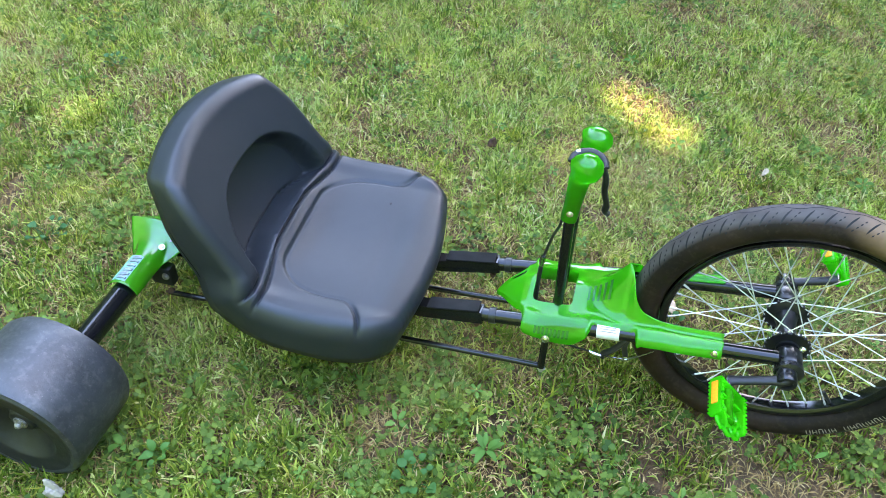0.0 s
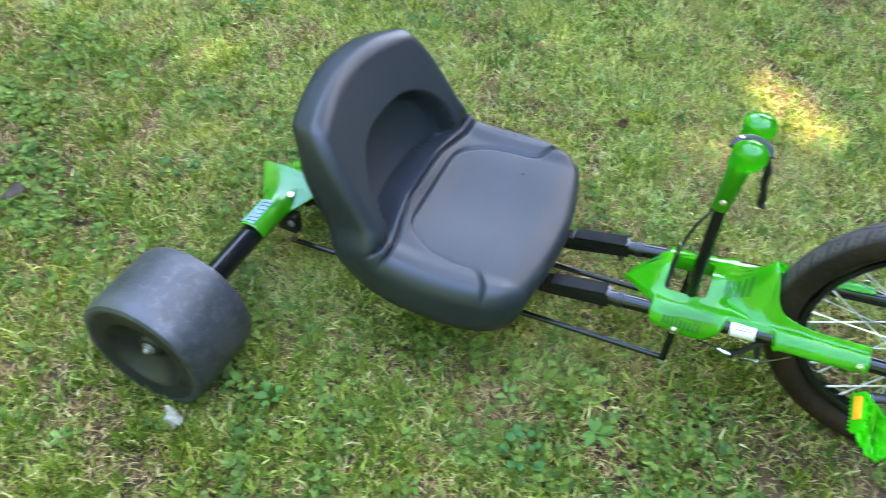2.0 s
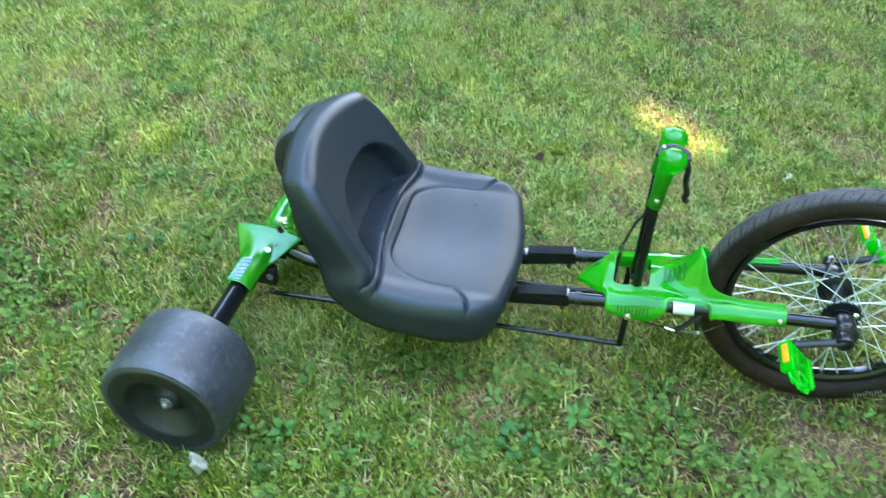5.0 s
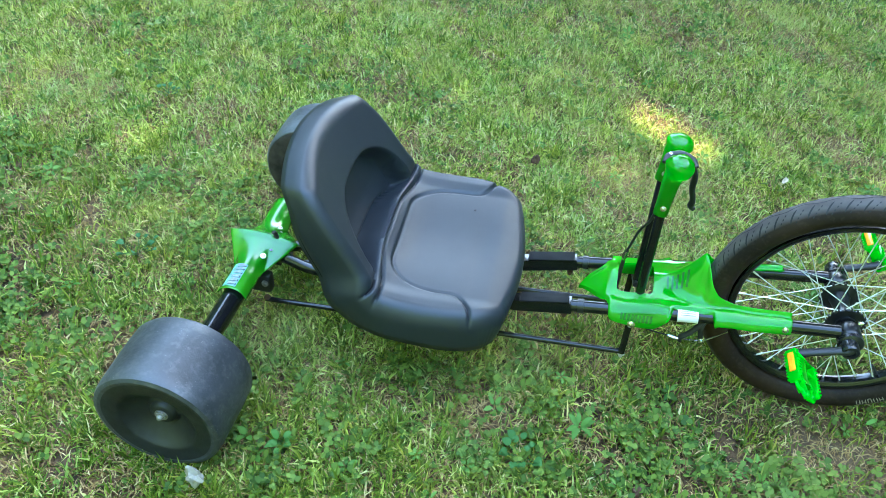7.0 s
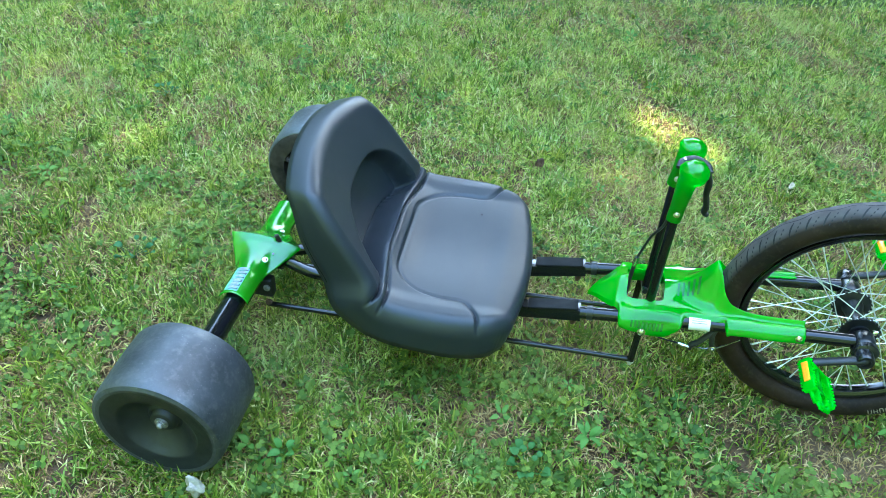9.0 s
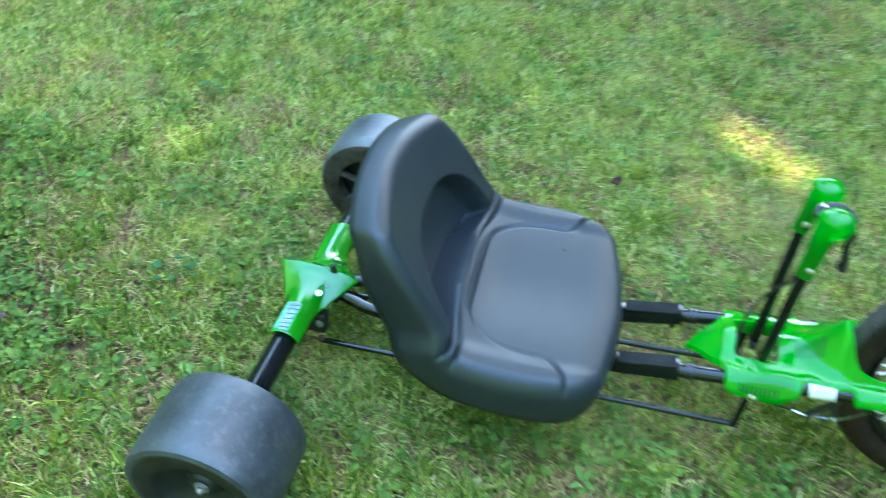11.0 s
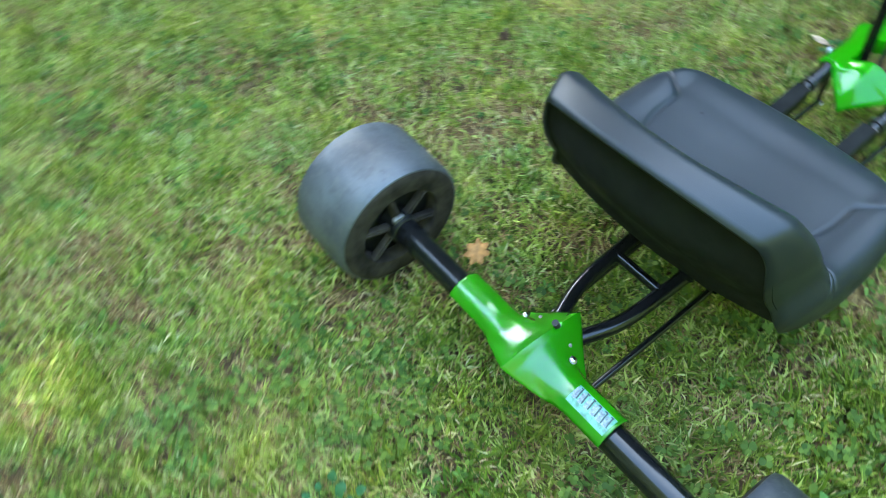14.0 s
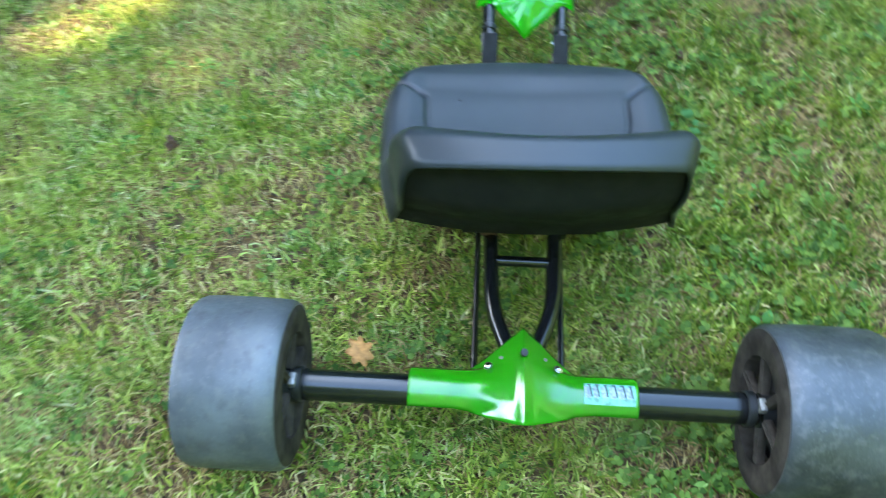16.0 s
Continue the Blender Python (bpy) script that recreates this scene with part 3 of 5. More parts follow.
# white sticker wrapped round the right fork tube
def sticker_at(u, v, r=0.0143):
    a, b = Vector((0.918, -0.0735, 0.1905)), Vector((0.957, -0.0742, 0.1958))
    d = (b - a).normalized()
    side = d.cross(Vector((0, 0, 1))).normalized()
    up = side.cross(d)
    w = radians(-40 + 190 * v)
    return a + (b - a) * u + r * (side * math.cos(w) + up * math.sin(w))


tag = part("sticker", grid_mesh(sticker_at, 4, 18), WHITE, trike, "white printed warning sticker on the tube")
for k in range(4):
    bm = grid_mesh(lambda u, v: sticker_at(0.15 + 0.7 * u, 0.42 + 0.085 * k + 0.03 * v, 0.0148), 4, 2)
    part("print_bar", bm, CREAM, tag)

# brake under the fork in front of the tyre
brake = part("brake_caliper", tube(smooth_path([(0.985, -0.05, 0.185), (0.968, -0.068, 0.168), (0.950, -0.072, 0.142), (0.938, -0.072, 0.130), (0.937, -0.072, 0.120)], 4), 0.0058, 10, flat=0.7), DARK, trike, "black side-pull rim brake with steel cables")
part("brake_arm", tube(smooth_path([(0.985, -0.05, 0.185), (0.972, -0.068, 0.165), (0.974, -0.072, 0.146), (0.978, -0.072, 0.132)], 4), 0.0055, 10, flat=0.7), DARK, brake)
part("brake_arm", tube(smooth_path([(0.985, 0.045, 0.19), (0.983, 0.06, 0.17), (0.96, 0.05, 0.15)], 4), 0.005, 10, flat=0.7), DARK, brake)
part("brake_bridge", tube([(0.94, -0.07, 0.192), (0.94, 0.07, 0.192)], 0.008, 12), PAINT, brake)
part("cable_end", tube([(0.912, -0.073, 0.129), (0.922, -0.073, 0.126), (0.936, -0.073, 0.124)], [0.0028, 0.0046, 0.003], 8), STEEL, brake)
part("cable", tube(smooth_path([(0.842, -0.085, 0.163), (0.862, -0.08, 0.145), (0.886, -0.076, 0.135), (0.912, -0.073, 0.129)], 5), 0.0017, 6), DARK, brake)
part("cable", tube(smooth_path([(0.936, -0.073, 0.124), (0.976, -0.0745, 0.131), (0.995, -0.076, 0.145), (1.02, -0.078, 0.172)], 5), 0.0014, 6), STEEL, brake)
part("cable_nut", bolt_bm((0.978, -0.0765, 0.1335), (0, -1, 0.2), 0.0042, 0.005), STEEL, brake)

# front wheel
WC, RC, RT = Vector((1.2335, -0.002, 0.2125)), 0.2424, 0.0282
rim = part("front_wheel", lathe([(0.2005, -0.010), (0.1985, 0), (0.2005, 0.010), (0.206, 0.0145), (0.214, 0.0155), (0.214, 0.012), (0.208, 0.011), (0.208, -0.011), (0.214, -0.012), (0.214, -0.0155), (0.206, -0.0145)],
                                96, closed=True, centre=WC), PAINT, trike, "spoked front wheel with black rim and smooth tyre")
prof = []
for k in range(28):
    a = 2 * math.pi * k / 28
    prof.append((RC + RT * (0.98 if abs(a - math.pi) < 0.9 else 1.0) * math.cos(a), RT * math.sin(a)))
tyre = part("tyre", lathe(prof, 128, closed=True, centre=WC), RUBBER, rim, "dusty black tyre with diagonal tread cuts")


def on_tyre(ang, phi, lift=0.0):
    r = RC + (RT + lift) * math.cos(phi)
    return WC + Vector((r * math.cos(ang), (RT + lift) * math.sin(phi), r * math.sin(ang)))


def strip(bm, line, half, lift=0.0004):
    """A thin strip on the tyre along (angle, phi) points."""
    prev = None
    for i, (a, p) in enumerate(line):
        a2, p2 = line[min(i + 1, len(line) - 1)]
        a1, p1 = line[max(i - 1, 0)]
        da, dp = (a2 - a1) * 0.255, (p2 - p1) * RT
        n = math.hypot(da, dp)
        w = half * (0.35 if i in (0, len(line) - 1) else 1)
        ua, up = -dp / n * w / 0.255, da / n * w / RT
        pair = (bm.verts.new(on_tyre(a + ua, p + up, lift)), bm.verts.new(on_tyre(a - ua, p - up, lift)))
        if prev:
            bm.faces.new((prev[0], prev[1], pair[1], pair[0]))
        prev = pair


bm = bmesh.new()
NT = 54
for k in range(NT):
    a0 = 2 * math.pi * k / NT
    for s in (1, -1):
        strip(bm, [(a0 + s * 0.02 + 0.085 * t - 0.02 * t * t, s * (0.18 + 0.82 * t)) for t in (0, 0.25, 0.5, 0.75, 1)], 0.0014)
        for j in range(4):
            t = 0.15 + 0.25 * j
            strip(bm, [(a0 + s * 0.02 + 0.06 + 0.085 * t + d * 0.012, s * (0.2 + 0.82 * t + d * 0.12)) for d in (0, 0.5, 1)], 0.0012)
strip(bm, [(2 * math.pi * k / 324, 0.10 * math.sin(27 * 2 * math.pi * k / 324)) for k in range(325)], 0.0007)
# black strips laid on the tyre stand for the shade in the tread cuts
part("tread_groove", bm, GROOVE, tyre)["kind"] = "stuff"
word = [0, 1, 2, 3, 4, 6, 7, 8, 9, 10, 11, 12]
for g in word:                                    # one letter: two upright strokes and a bar between them
    bm = bmesh.new()
    a0 = radians(-65 + 2.6 * g)
    for d in (0.0, 1.5):
        strip(bm, [(a0 + radians(d), -(1.28 + 0.12 * t)) for t in range(5)], 0.0011, 0.0011)
    strip(bm, [(a0 + radians(0.25 * d), -(1.28 + (0.0, 0.24, 0.48)[g % 3])) for d in range(7)], 0.0010, 0.0011)
    part("print_bar", bm, CREAM, tyre)
part("hub", lathe([(0, -0.052), (0.007, -0.052), (0.007, -0.046), (0.019, -0.045), (0.019, -0.040), (0.034, -0.0395), (0.0355, -0.038), (0.034, -0.0365), (0.020, -0.033), (0.0165, -0.018), (0.0155, 0), (0.0165, 0.018), (0.020, 0.033),
                         (0.034, 0.0365), (0.0355, 0.038), (0.034, 0.0395), (0.019, 0.040), (0.019, 0.045), (0.007, 0.046), (0.007, 0.052), (0, 0.052)], 40, centre=WC), HUBM, rim, "black flanged hub")
for s in (1, -1):
    for k in range(20):
        a = 2 * math.pi * k / 20
        p = WC + Vector((0.0355 * math.cos(a), s * 0.038, 0.0355 * math.sin(a)))
        if s == 1 and k == 0:
            knob0 = part("flange_knob", lathe([(0, -0.003), (0.0026, -0.003), (0.0026, 0.003), (0, 0.003)], 8), HUBM, rim)
            knob0.matrix_basis = Matrix.Translation(p)
        else:
            twin(knob0, Matrix.Translation(p))
spoke0 = None
for k in range(40):
    s = 1 if k % 2 else -1
    cross = 1 if (k // 2) % 2 else -1
    a = 2 * math.pi * k / 40
    h = a + cross * 1.15
    p = Vector((0.033 * math.cos(h), s * 0.0385, 0.033 * math.sin(h)))
    q = Vector((0.2 * math.cos(a), s * 0.003, 0.2 * math.sin(a)))
    d = q - p
    m = Matrix.Translation(WC + p) @ Vector((0, 0, 1)).rotation_difference(d).to_matrix().to_4x4() @ Matrix.Diagonal((1, 1, d.length / 0.18, 1))
    if spoke0 is None:
        bm = tube([(0, 0, 0), (0, 0, 0.166), (0, 0, 0.167), (0, 0, 0.18)], [0.0011, 0.0011, 0.0019, 0.0019], 6)
        spoke0 = part("spoke", bm, SPOKEM, rim, "bright steel wire spoke")
        spoke0.matrix_basis = m
    else:
        twin(spoke0, m)
part("valve", tube([WC + Vector((0.2 * math.cos(-0.9), 0, 0.2 * math.sin(-0.9))), WC + Vector((0.168 * math.cos(-0.9), 0, 0.168 * math.sin(-0.9)))], 0.0033, 8), DARK, rim)

rim.matrix_basis = Matrix.Translation(WC) @ Matrix.Rotation(-0.0135, 4, "Z") @ Matrix.Rotation(-0.0096, 4, "X") @ Matrix.Translation(-WC)     # leans and steers a little


# cranks and pedals
def crank(s, boss, end, tilt):
    b, e = Vector(boss), Vector(end)
    d = e - b
    pts = [b, b + d * 0.12 + Vector((0, s * 0.004, 0)), b + d * 0.3 + Vector((0, s * 0.003, 0)), b + d * 0.85, e]
    arm = part("crank", tube(smooth_path(pts, 5), [0.0135, 0.0132, 0.0128, 0.0122, 0.0115, 0.0105, 0.0098, 0.0094, 0.009, 0.0088, 0.0086, 0.0085, 0.0084, 0.0084, 0.0084, 0.0086, 0.009, 0.0094, 0.0098, 0.01, 0.01], 14, flat=0.75), DARK, trike, "black steel pedal crank")
    part("crank_boss", lathe([(0, -0.014), (0.0150, -0.014), (0.0165, -0.011), (0.0165, 0.011), (0.0150, 0.0135), (0.0105, 0.014), (0.0095, 0.009), (0, 0.009)] if s > 0 else
                             [(0, 0.014), (0.0150, 0.014), (0.0165, 0.011), (0.0165, -0.011), (0.0150, -0.0135), (0.0105, -0.014), (0.0095, -0.009), (0, -0.009)], 24, centre=b), HUBM, arm)
    part("pedal_shaft", tube([e + Vector((0, -s * 0.004, 0)), e + Vector((0, s * 0.06, 0))], 0.0055, 10), STEEL, arm)
    m = Matrix.Translation(e + Vector((0, s * 0.054, 0))) @ Matrix.Rotation(radians(tilt), 4, "Y") @ Matrix.Scale(0.85, 4)
    # a cage of two end plates, two side walls and a middle barrel
    bm = bmesh.new()
    block(bm, m @ pose(-0.036, 0, 0), 0.010, 0.088, 0.027, 0.003)
    block(bm, m @ pose(0.036, 0, 0), 0.010, 0.088, 0.027, 0.003)
    block(bm, m @ pose(0, s * -0.042, 0), 0.066, 0.008, 0.022, 0.003)
    for cx, cy, cr in ((-0.022, 0.046, 0.0105), (0.0, 0.052, 0.0105), (0.022, 0.046, 0.0105), (-0.018, 0.016, 0.010), (0.018, 0.016, 0.010)):   # rings round the holes
        ring = [m @ Vector((cx + cr * math.cos(w), s * (cy + cr * math.sin(w)), 0)) for w in (2 * math.pi * k / 14 for k in range(15))]
        sweep(bm, ring, 0.0036, 8)
    for sx in (-1, 1):
        block(bm, m @ pose(sx * 0.017, s * 0.040, 0, 0, 0, sx * s * 24), 0.005, 0.034, 0.02, 0.0015)
        block(bm, m @ pose(sx * 0.022, s * -0.012, 0, 0, 0, 0), 0.022, 0.006, 0.016, 0.0015)
    block(bm, m @ pose(0, s * 0.030, 0), 0.066, 0.006, 0.018, 0.0015)
    part("pedal", bm, LIT, arm, "clear green plastic pedal")
    o = lathe([(0, -0.04), (0.009, -0.04), (0.0105, -0.03), (0.0095, 0.02), (0.012, 0.036), (0, 0.036)], 16)
    bmesh.ops.transform(o, matrix=m @ Matrix.Diagonal((1, s, 1, 1)), verts=o.verts)
    part("barrel", o, GLASSY, arm)
    part("reflector", box(m @ pose(-0.0415, s * -0.006, 0), 0.003, 0.052, 0.014, 0.001), ORANGE, arm, "orange pedal reflector")
    part("reflector", box(m @ pose(0.0415, s * -0.006, 0), 0.003, 0.052, 0.014, 0.001), ORANGE, arm)
    tooth = None
    for sx in (-1, 1):
        for sz in (-1, 1):
            for k in range(9):
                mm = m @ pose(sx * 0.037, -0.036 + 0.009 * k, sz * 0.0145)
                if tooth is None:
                    tooth = part("tooth", box(Matrix(), 0.004, 0.004, 0.0045, 0.0008), LIT, arm)
                    tooth.matrix_basis = mm
                else:
                    twin(tooth, mm, arm)


crank(-1, (1.228, -0.112, 0.2165), (1.1415, -0.126, 0.195), 42)
crank(1, (1.234, 0.112, 0.2165), (1.316, 0.122, 0.242), 52)

# seat: a moulded face over its profile, with rolled edges and skirts all round
PX = [(0.584, 0.2095), (0.562, 0.217), (0.535, 0.2225), (0.49, 0.2255), (0.43, 0.2255), (0.375, 0.228), (0.340, 0.234), (0.318, 0.246),
      (0.300, 0.271), (0.274, 0.315), (0.247, 0.359), (0.2175, 0.405), (0.191, 0.446)]
PROF = smooth_path([(x, 0, z) for x, z in PX], 8)
LENS = [0.0]
for a, b in zip(PROF, PROF[1:]):
    LENS.append(LENS[-1] + (b - a).length)
LMAX = LENS[-1]
CREASE = next(l for l, p in zip(LENS, PROF) if p.x <= 0.3185)
half_w = curve_of((0.0, 0.190), (0.06, 0.207), (0.15, 0.214), (CREASE, 0.207), (CREASE + 0.05, 0.194), (CREASE + 0.14, 0.188), (LMAX, 0.184))
skirt = curve_of((0.0, 0.054), (0.10, 0.060), (CREASE - 0.06, 0.056), (CREASE, 0.070), (CREASE + 0.05, 0.078), (CREASE + 0.12, 0.070), (LMAX - 0.05, 0.046), (LMAX, 0.036))


def seat_frame(L):
    i = max(k for k in range(len(LENS) - 1) if LENS[k] <= L + 1e-9)
    p = PROF[i].lerp(PROF[i + 1], (L - LENS[i]) / (LENS[i + 1] - LENS[i]))
    d = (PROF[min(i + 4, len(PROF) - 1)] - PROF[max(i - 3, 0)]).normalized()
    return p, d, Vector((d.z, 0, -d.x))          # place, way along the profile, way out of the face


def seat_turn(y):
    """How far the foot of the back runs forward towards the sides."""
    return 0.024 * step(0.05, 0.19, abs(y))


def seat_relief(L, y):
    """Height of the moulded relief at a place on the face."""
    p = seat_frame(L)[0]
    off, ay, x = 0.0, abs(y), p.x
    if L < CREASE:                                # pan: a shallow tray, open at its front, with a thin groove round it
        wid = 0.165 + 0.085 * step(0.462, 0.545, x) ** 1.5 - 0.018 * step(0.44, 0.335, x)
        c = 0.06                                  # round rear corners of the tray
        qx, qy = max(0.338 + c - x, 0.0), max(ay - (wid - c), 0.0)
        edge = c - math.hypot(qx, qy) if qx and qy else min(x - 0.338, wid - ay)
        off -= 0.0035 * step(-0.010, 0.010, edge) * (1 - step(0.50, 0.55, x))
        line = abs(edge)
        off -= 0.0036 * (1 - step(0.0, 0.006, line)) * (1 - step(0.515, 0.535, x))
        off -= 0.005 * (1 - step(0.0, 0.012, line)) * step(0.475, 0.50, x) * (1 - step(0.52, 0.538, x))
        off -= 0.008 * (1 - step(0.0, 0.17, ay)) * step(0.60, 0.50, x) * step(0.32, 0.38, x)
        off += 0.005 * step(0.165, 0.20, ay) * step(0.585, 0.53, x)
    dl = L - CREASE - 0.015 + seat_turn(y)           # two grooves with a rib between
    off -= 0.006 * (1 - step(0.0005, 0.005, abs(dl + 0.0105))) + 0.006 * (1 - step(0.0005, 0.005, abs(dl - 0.0105)))
    off += 0.0035 * (1 - step(0.003, 0.010, abs(dl)))
    if L > CREASE:                                # back, slightly dished
        h = (L - CREASE) / (LMAX - CREASE)
        off -= 0.008 * (1 - step(0.0, 0.2, ay)) * step(0.0, 0.3, h)
    return off


def seat_hollow(L, y):
    """The sides of the back come forward, and its middle is set back under an arch."""
    h = (L - CREASE + 0.6 * seat_turn(y)) / (LMAX - CREASE)
    wrap = 0.016 * (abs(y) / 0.2) ** 2.2 * step(0.0, 0.2, h)
    f = 1 - (abs(y) / 0.168) ** 3.2 - (max(h, 0) / 0.64) ** 2.8
    deep = 0.054 * step(0.05, 0.10, h) - 0.014 * step(0.1, 0.64, h)
    return Vector((wrap, 0, 0)) - seat_frame(L)[2] * deep * step(0.0, 0.16, f)


def seat_mesh():
    bm = bmesh.new()
    nu, nv = 120, 190
    plan = {}

    def flat(i, j):
        a, b = 2 * i / nu - 1, 2 * j / nv - 1
        k = 0.19
        L = LMAX / 2 * (1 + b * math.sqrt(1 - k * a * a))
        w = half_w(L)
        return L, w * a * math.sqrt(1 - (k if b < 0 else 0.17) * b ** 6) * (1 - 0.02 * b ** 8)

    for i in range(nu + 1):
        for j in range(nv + 1):
            L, y = flat(i, j)
            p, d, n = seat_frame(L)
            v = bm.verts.new(p + Vector((0, y, 0)) + n * seat_relief(L, y) + seat_hollow(L, y))
            plan[i, j] = (v, L, y, p, d, n)
    for i in range(nu):
        for j in range(nv):
            bm.faces.new((plan[i, j][0], plan[i + 1, j][0], plan[i + 1, j + 1][0], plan[i, j + 1][0]))
    rim = [(i, 0) for i in range(nu)] + [(nu, j) for j in range(nv)] + [(i, nv) for i in range(nu, 0, -1)] + [(0, j) for j in range(nv, 0, -1)]
    last = [plan[q][0] for q in rim]
    N = len(rim)
    steps = 6
    rows = [(math.sin(w), 1 - math.cos(w), 0.0) for w in (math.pi / 2 * (k + 1) / steps for k in range(steps))] + [(1.02, 1.0, 0.35), (1.03, 1.0, 0.7), (1.0, 1.0, 1.0)]
    outs = []
    for q in range(N):
        _, La, ya, *_ = plan[rim[(q - 2) % N]]
        _, Lb, yb, *_ = plan[rim[(q + 2) % N]]
        t = Vector((yb - ya, Lb - La)).normalized()
        outs.append(Vector((t.y, -t.x)))
    for so, dn, sk in rows:
        ring = []
        for q in range(N):
            v, L, y, p, d, n = plan[rim[q]]
            o = Vector((0, outs[q].x, 0)) + d * outs[q].y
            r = 0.035 - 0.014 * step(CREASE - 0.03, CREASE + 0.04, L)
            fade, inward = max(0.0, 1 - dn * 1.3), 0.10 * sk * step(CREASE - 0.06, CREASE + 0.02, L)
            back = step(CREASE - 0.02, CREASE + 0.05, L)
            down = (-n * (1 - back) + Vector((-0.97, 0, -0.2)) * back).normalized()
            ring.append(bm.verts.new(p + Vector((0, y * (1 - inward), 0)) + n * seat_relief(L, y) * (0.25 + 0.75 * fade) + o * (r if r < 0.027 else 0.027) * so + down * (r * dn + (skirt(L) + 0.027 - max(r, 0.027)) * sk) + Vector((seat_hollow(L, y).x * (1 - 0.25 * sk), 0, 0))))
        for q in range(N):
            bm.faces.new((last[q], last[(q + 1) % N], ring[(q + 1) % N], ring[q]))
        last = ring
    ends = dict(zip(rim, (v.co.copy() for v in last)))
    return bm, ends, nu, nv


bm, SEAT_RIM, SEAT_NU, SEAT_NV = seat_mesh()
seat = part("seat", bm, SEAT, trike, "black moulded plastic bucket seat with low back", angle=75, thick=0.005)


def back_panel(u, v):
    """The rear of the shell: between the rims of the back, then narrowing under the pan."""
    i, low = round(u * SEAT_NU), int(SEAT_NV * 0.56)
    top = SEAT_RIM[i, SEAT_NV]
    if v <= 0.6:
        j = round(SEAT_NV + (low - SEAT_NV) * v / 0.6)
        a, b = SEAT_RIM[0, j], SEAT_RIM[SEAT_NU, j]
        a0, b0 = SEAT_RIM[0, SEAT_NV], SEAT_RIM[SEAT_NU, SEAT_NV]
        p = a.lerp(b, u) + (top - a0.lerp(b0, u)) * (1 - v / 0.6) ** 2
        return Vector((p.x + 0.012 - 0.03 * (1 - (2 * u - 1) ** 2) * step(0.0, 0.3, v), p.y * 1.012, p.z))
    t = (v - 0.6) / 0.4
    a, b = SEAT_RIM[0, low], SEAT_RIM[SEAT_NU, low]
    p = a.lerp(b, u)
    p = Vector((p.x + 0.012 - 0.03 * (1 - (2 * u - 1) ** 2), p.y * 1.012, p.z))
    q = Vector((0.247, (u * 2 - 1) * -0.105 if a.y > 0 else (u * 2 - 1) * 0.105, 0.163))
    r = p.lerp(q, t)
    r.y = p.y + (q.y - p.y) * step(0.0, 0.3, t)
    return r


seat.matrix_basis = Matrix.Translation((0.4, 0, 0)) @ Matrix.Rotation(radians(2.2), 4, "Z") @ Matrix.Translation((-0.4, 0, 0))    # sits a little askew
# closes the hollow back; the shade in there is put into its black
part("seat_back", grid_mesh(back_panel, 60, 30), HOLLOW, seat, "black rear panel over the shaded hollow of the seat", thick=0.003)
# a black disc stands for the shade in the small hole
part("drain_hole", lathe([(0, -0.0006), (0.0022, -0.0006), (0.0022, 0.0006), (0, 0.0006)], 10), GROOVE, seat).matrix_basis = Matrix.Translation((0.477, 0.111, 0.2208)) @ Matrix.Rotation(radians(90), 4, "X")
for s in (1, -1):
    part("seat_mount", box(pose(0.29, s * 0.055, 0.155), 0.05, 0.03, 0.07, 0.004), RUST if s > 0 else PAINT, trike)
    part("seat_mount", box(pose(0.5, s * 0.06, 0.165), 0.05, 0.03, 0.075, 0.004), PAINT, trike)
part("seat_bracket", box(pose(0.268, 0, 0.152), 0.022, 0.23, 0.004, 0.0015), PAINT, trike)

# green cover over the middle of the axle
def cover_point(u, v):
    y = -0.163 + 0.326 * v
    a = abs(y)
    s = u * 2 - 1
    mid = 1 - step(0.0, 0.105, a)
    peak = max(0.0, 1 - a / 0.075)
    xr = -0.031 - 0.010 * mid - 0.026 * peak ** 1.2
    xf = 0.034 + 0.013 * mid + 0.046 * peak ** 1.1
    x = xr + (xf - xr) * u
    zp = 0.0965 + math.sqrt(max(0.0345 ** 2 - min(abs(x), 0.034) ** 2, 0)) - 0.004
    zm = 0.153 - 0.5 * a ** 1.15 - 0.016 * s * s * (1 - 0.3 * peak) + 0.004 * max(0, 1 - a / 0.012)
    w = mid ** 0.8
    return Vector((x, y, (zm - 0.006 - 0.09 * x * peak) * w + zp * (1 - w)))


cover = part("axle_cover", grid_mesh(cover_point, 26, 90, skip=lambda u, v: abs(u - 0.70) < 0.05 and abs(v - 0.5) < 0.013), FILMY, trike, "clear green plastic axle cover with printed sticker", angle=50, thick=0.0026)
for s in (1, -1):
    part("cover_bolt", bolt_bm((0.029, s * 0.0505, 0.1265), (0.2, s * 0.35, 1), 0.0048, 0.0045), STEEL, cover, "silver cover bolt")
    part("cover_bolt", bolt_bm((0.041, s * 0.032, 0.1315), (0.2, s * 0.3, 1), 0.0022, 0.0018), WORN, cover)
part("cover_pin", tube([(0.045, 0, 0.125), (0.0435, 0, 0.145), (0.038, 0, 0.158)], 0.0052, 10), DARK, cover, "black rubber pin through the slot")


def on_cover(x, y, lift):
    return Vector((x, y, 0.0965 + math.sqrt(max(0.0345 ** 2 - x * x, 0)) - 0.004 + lift))


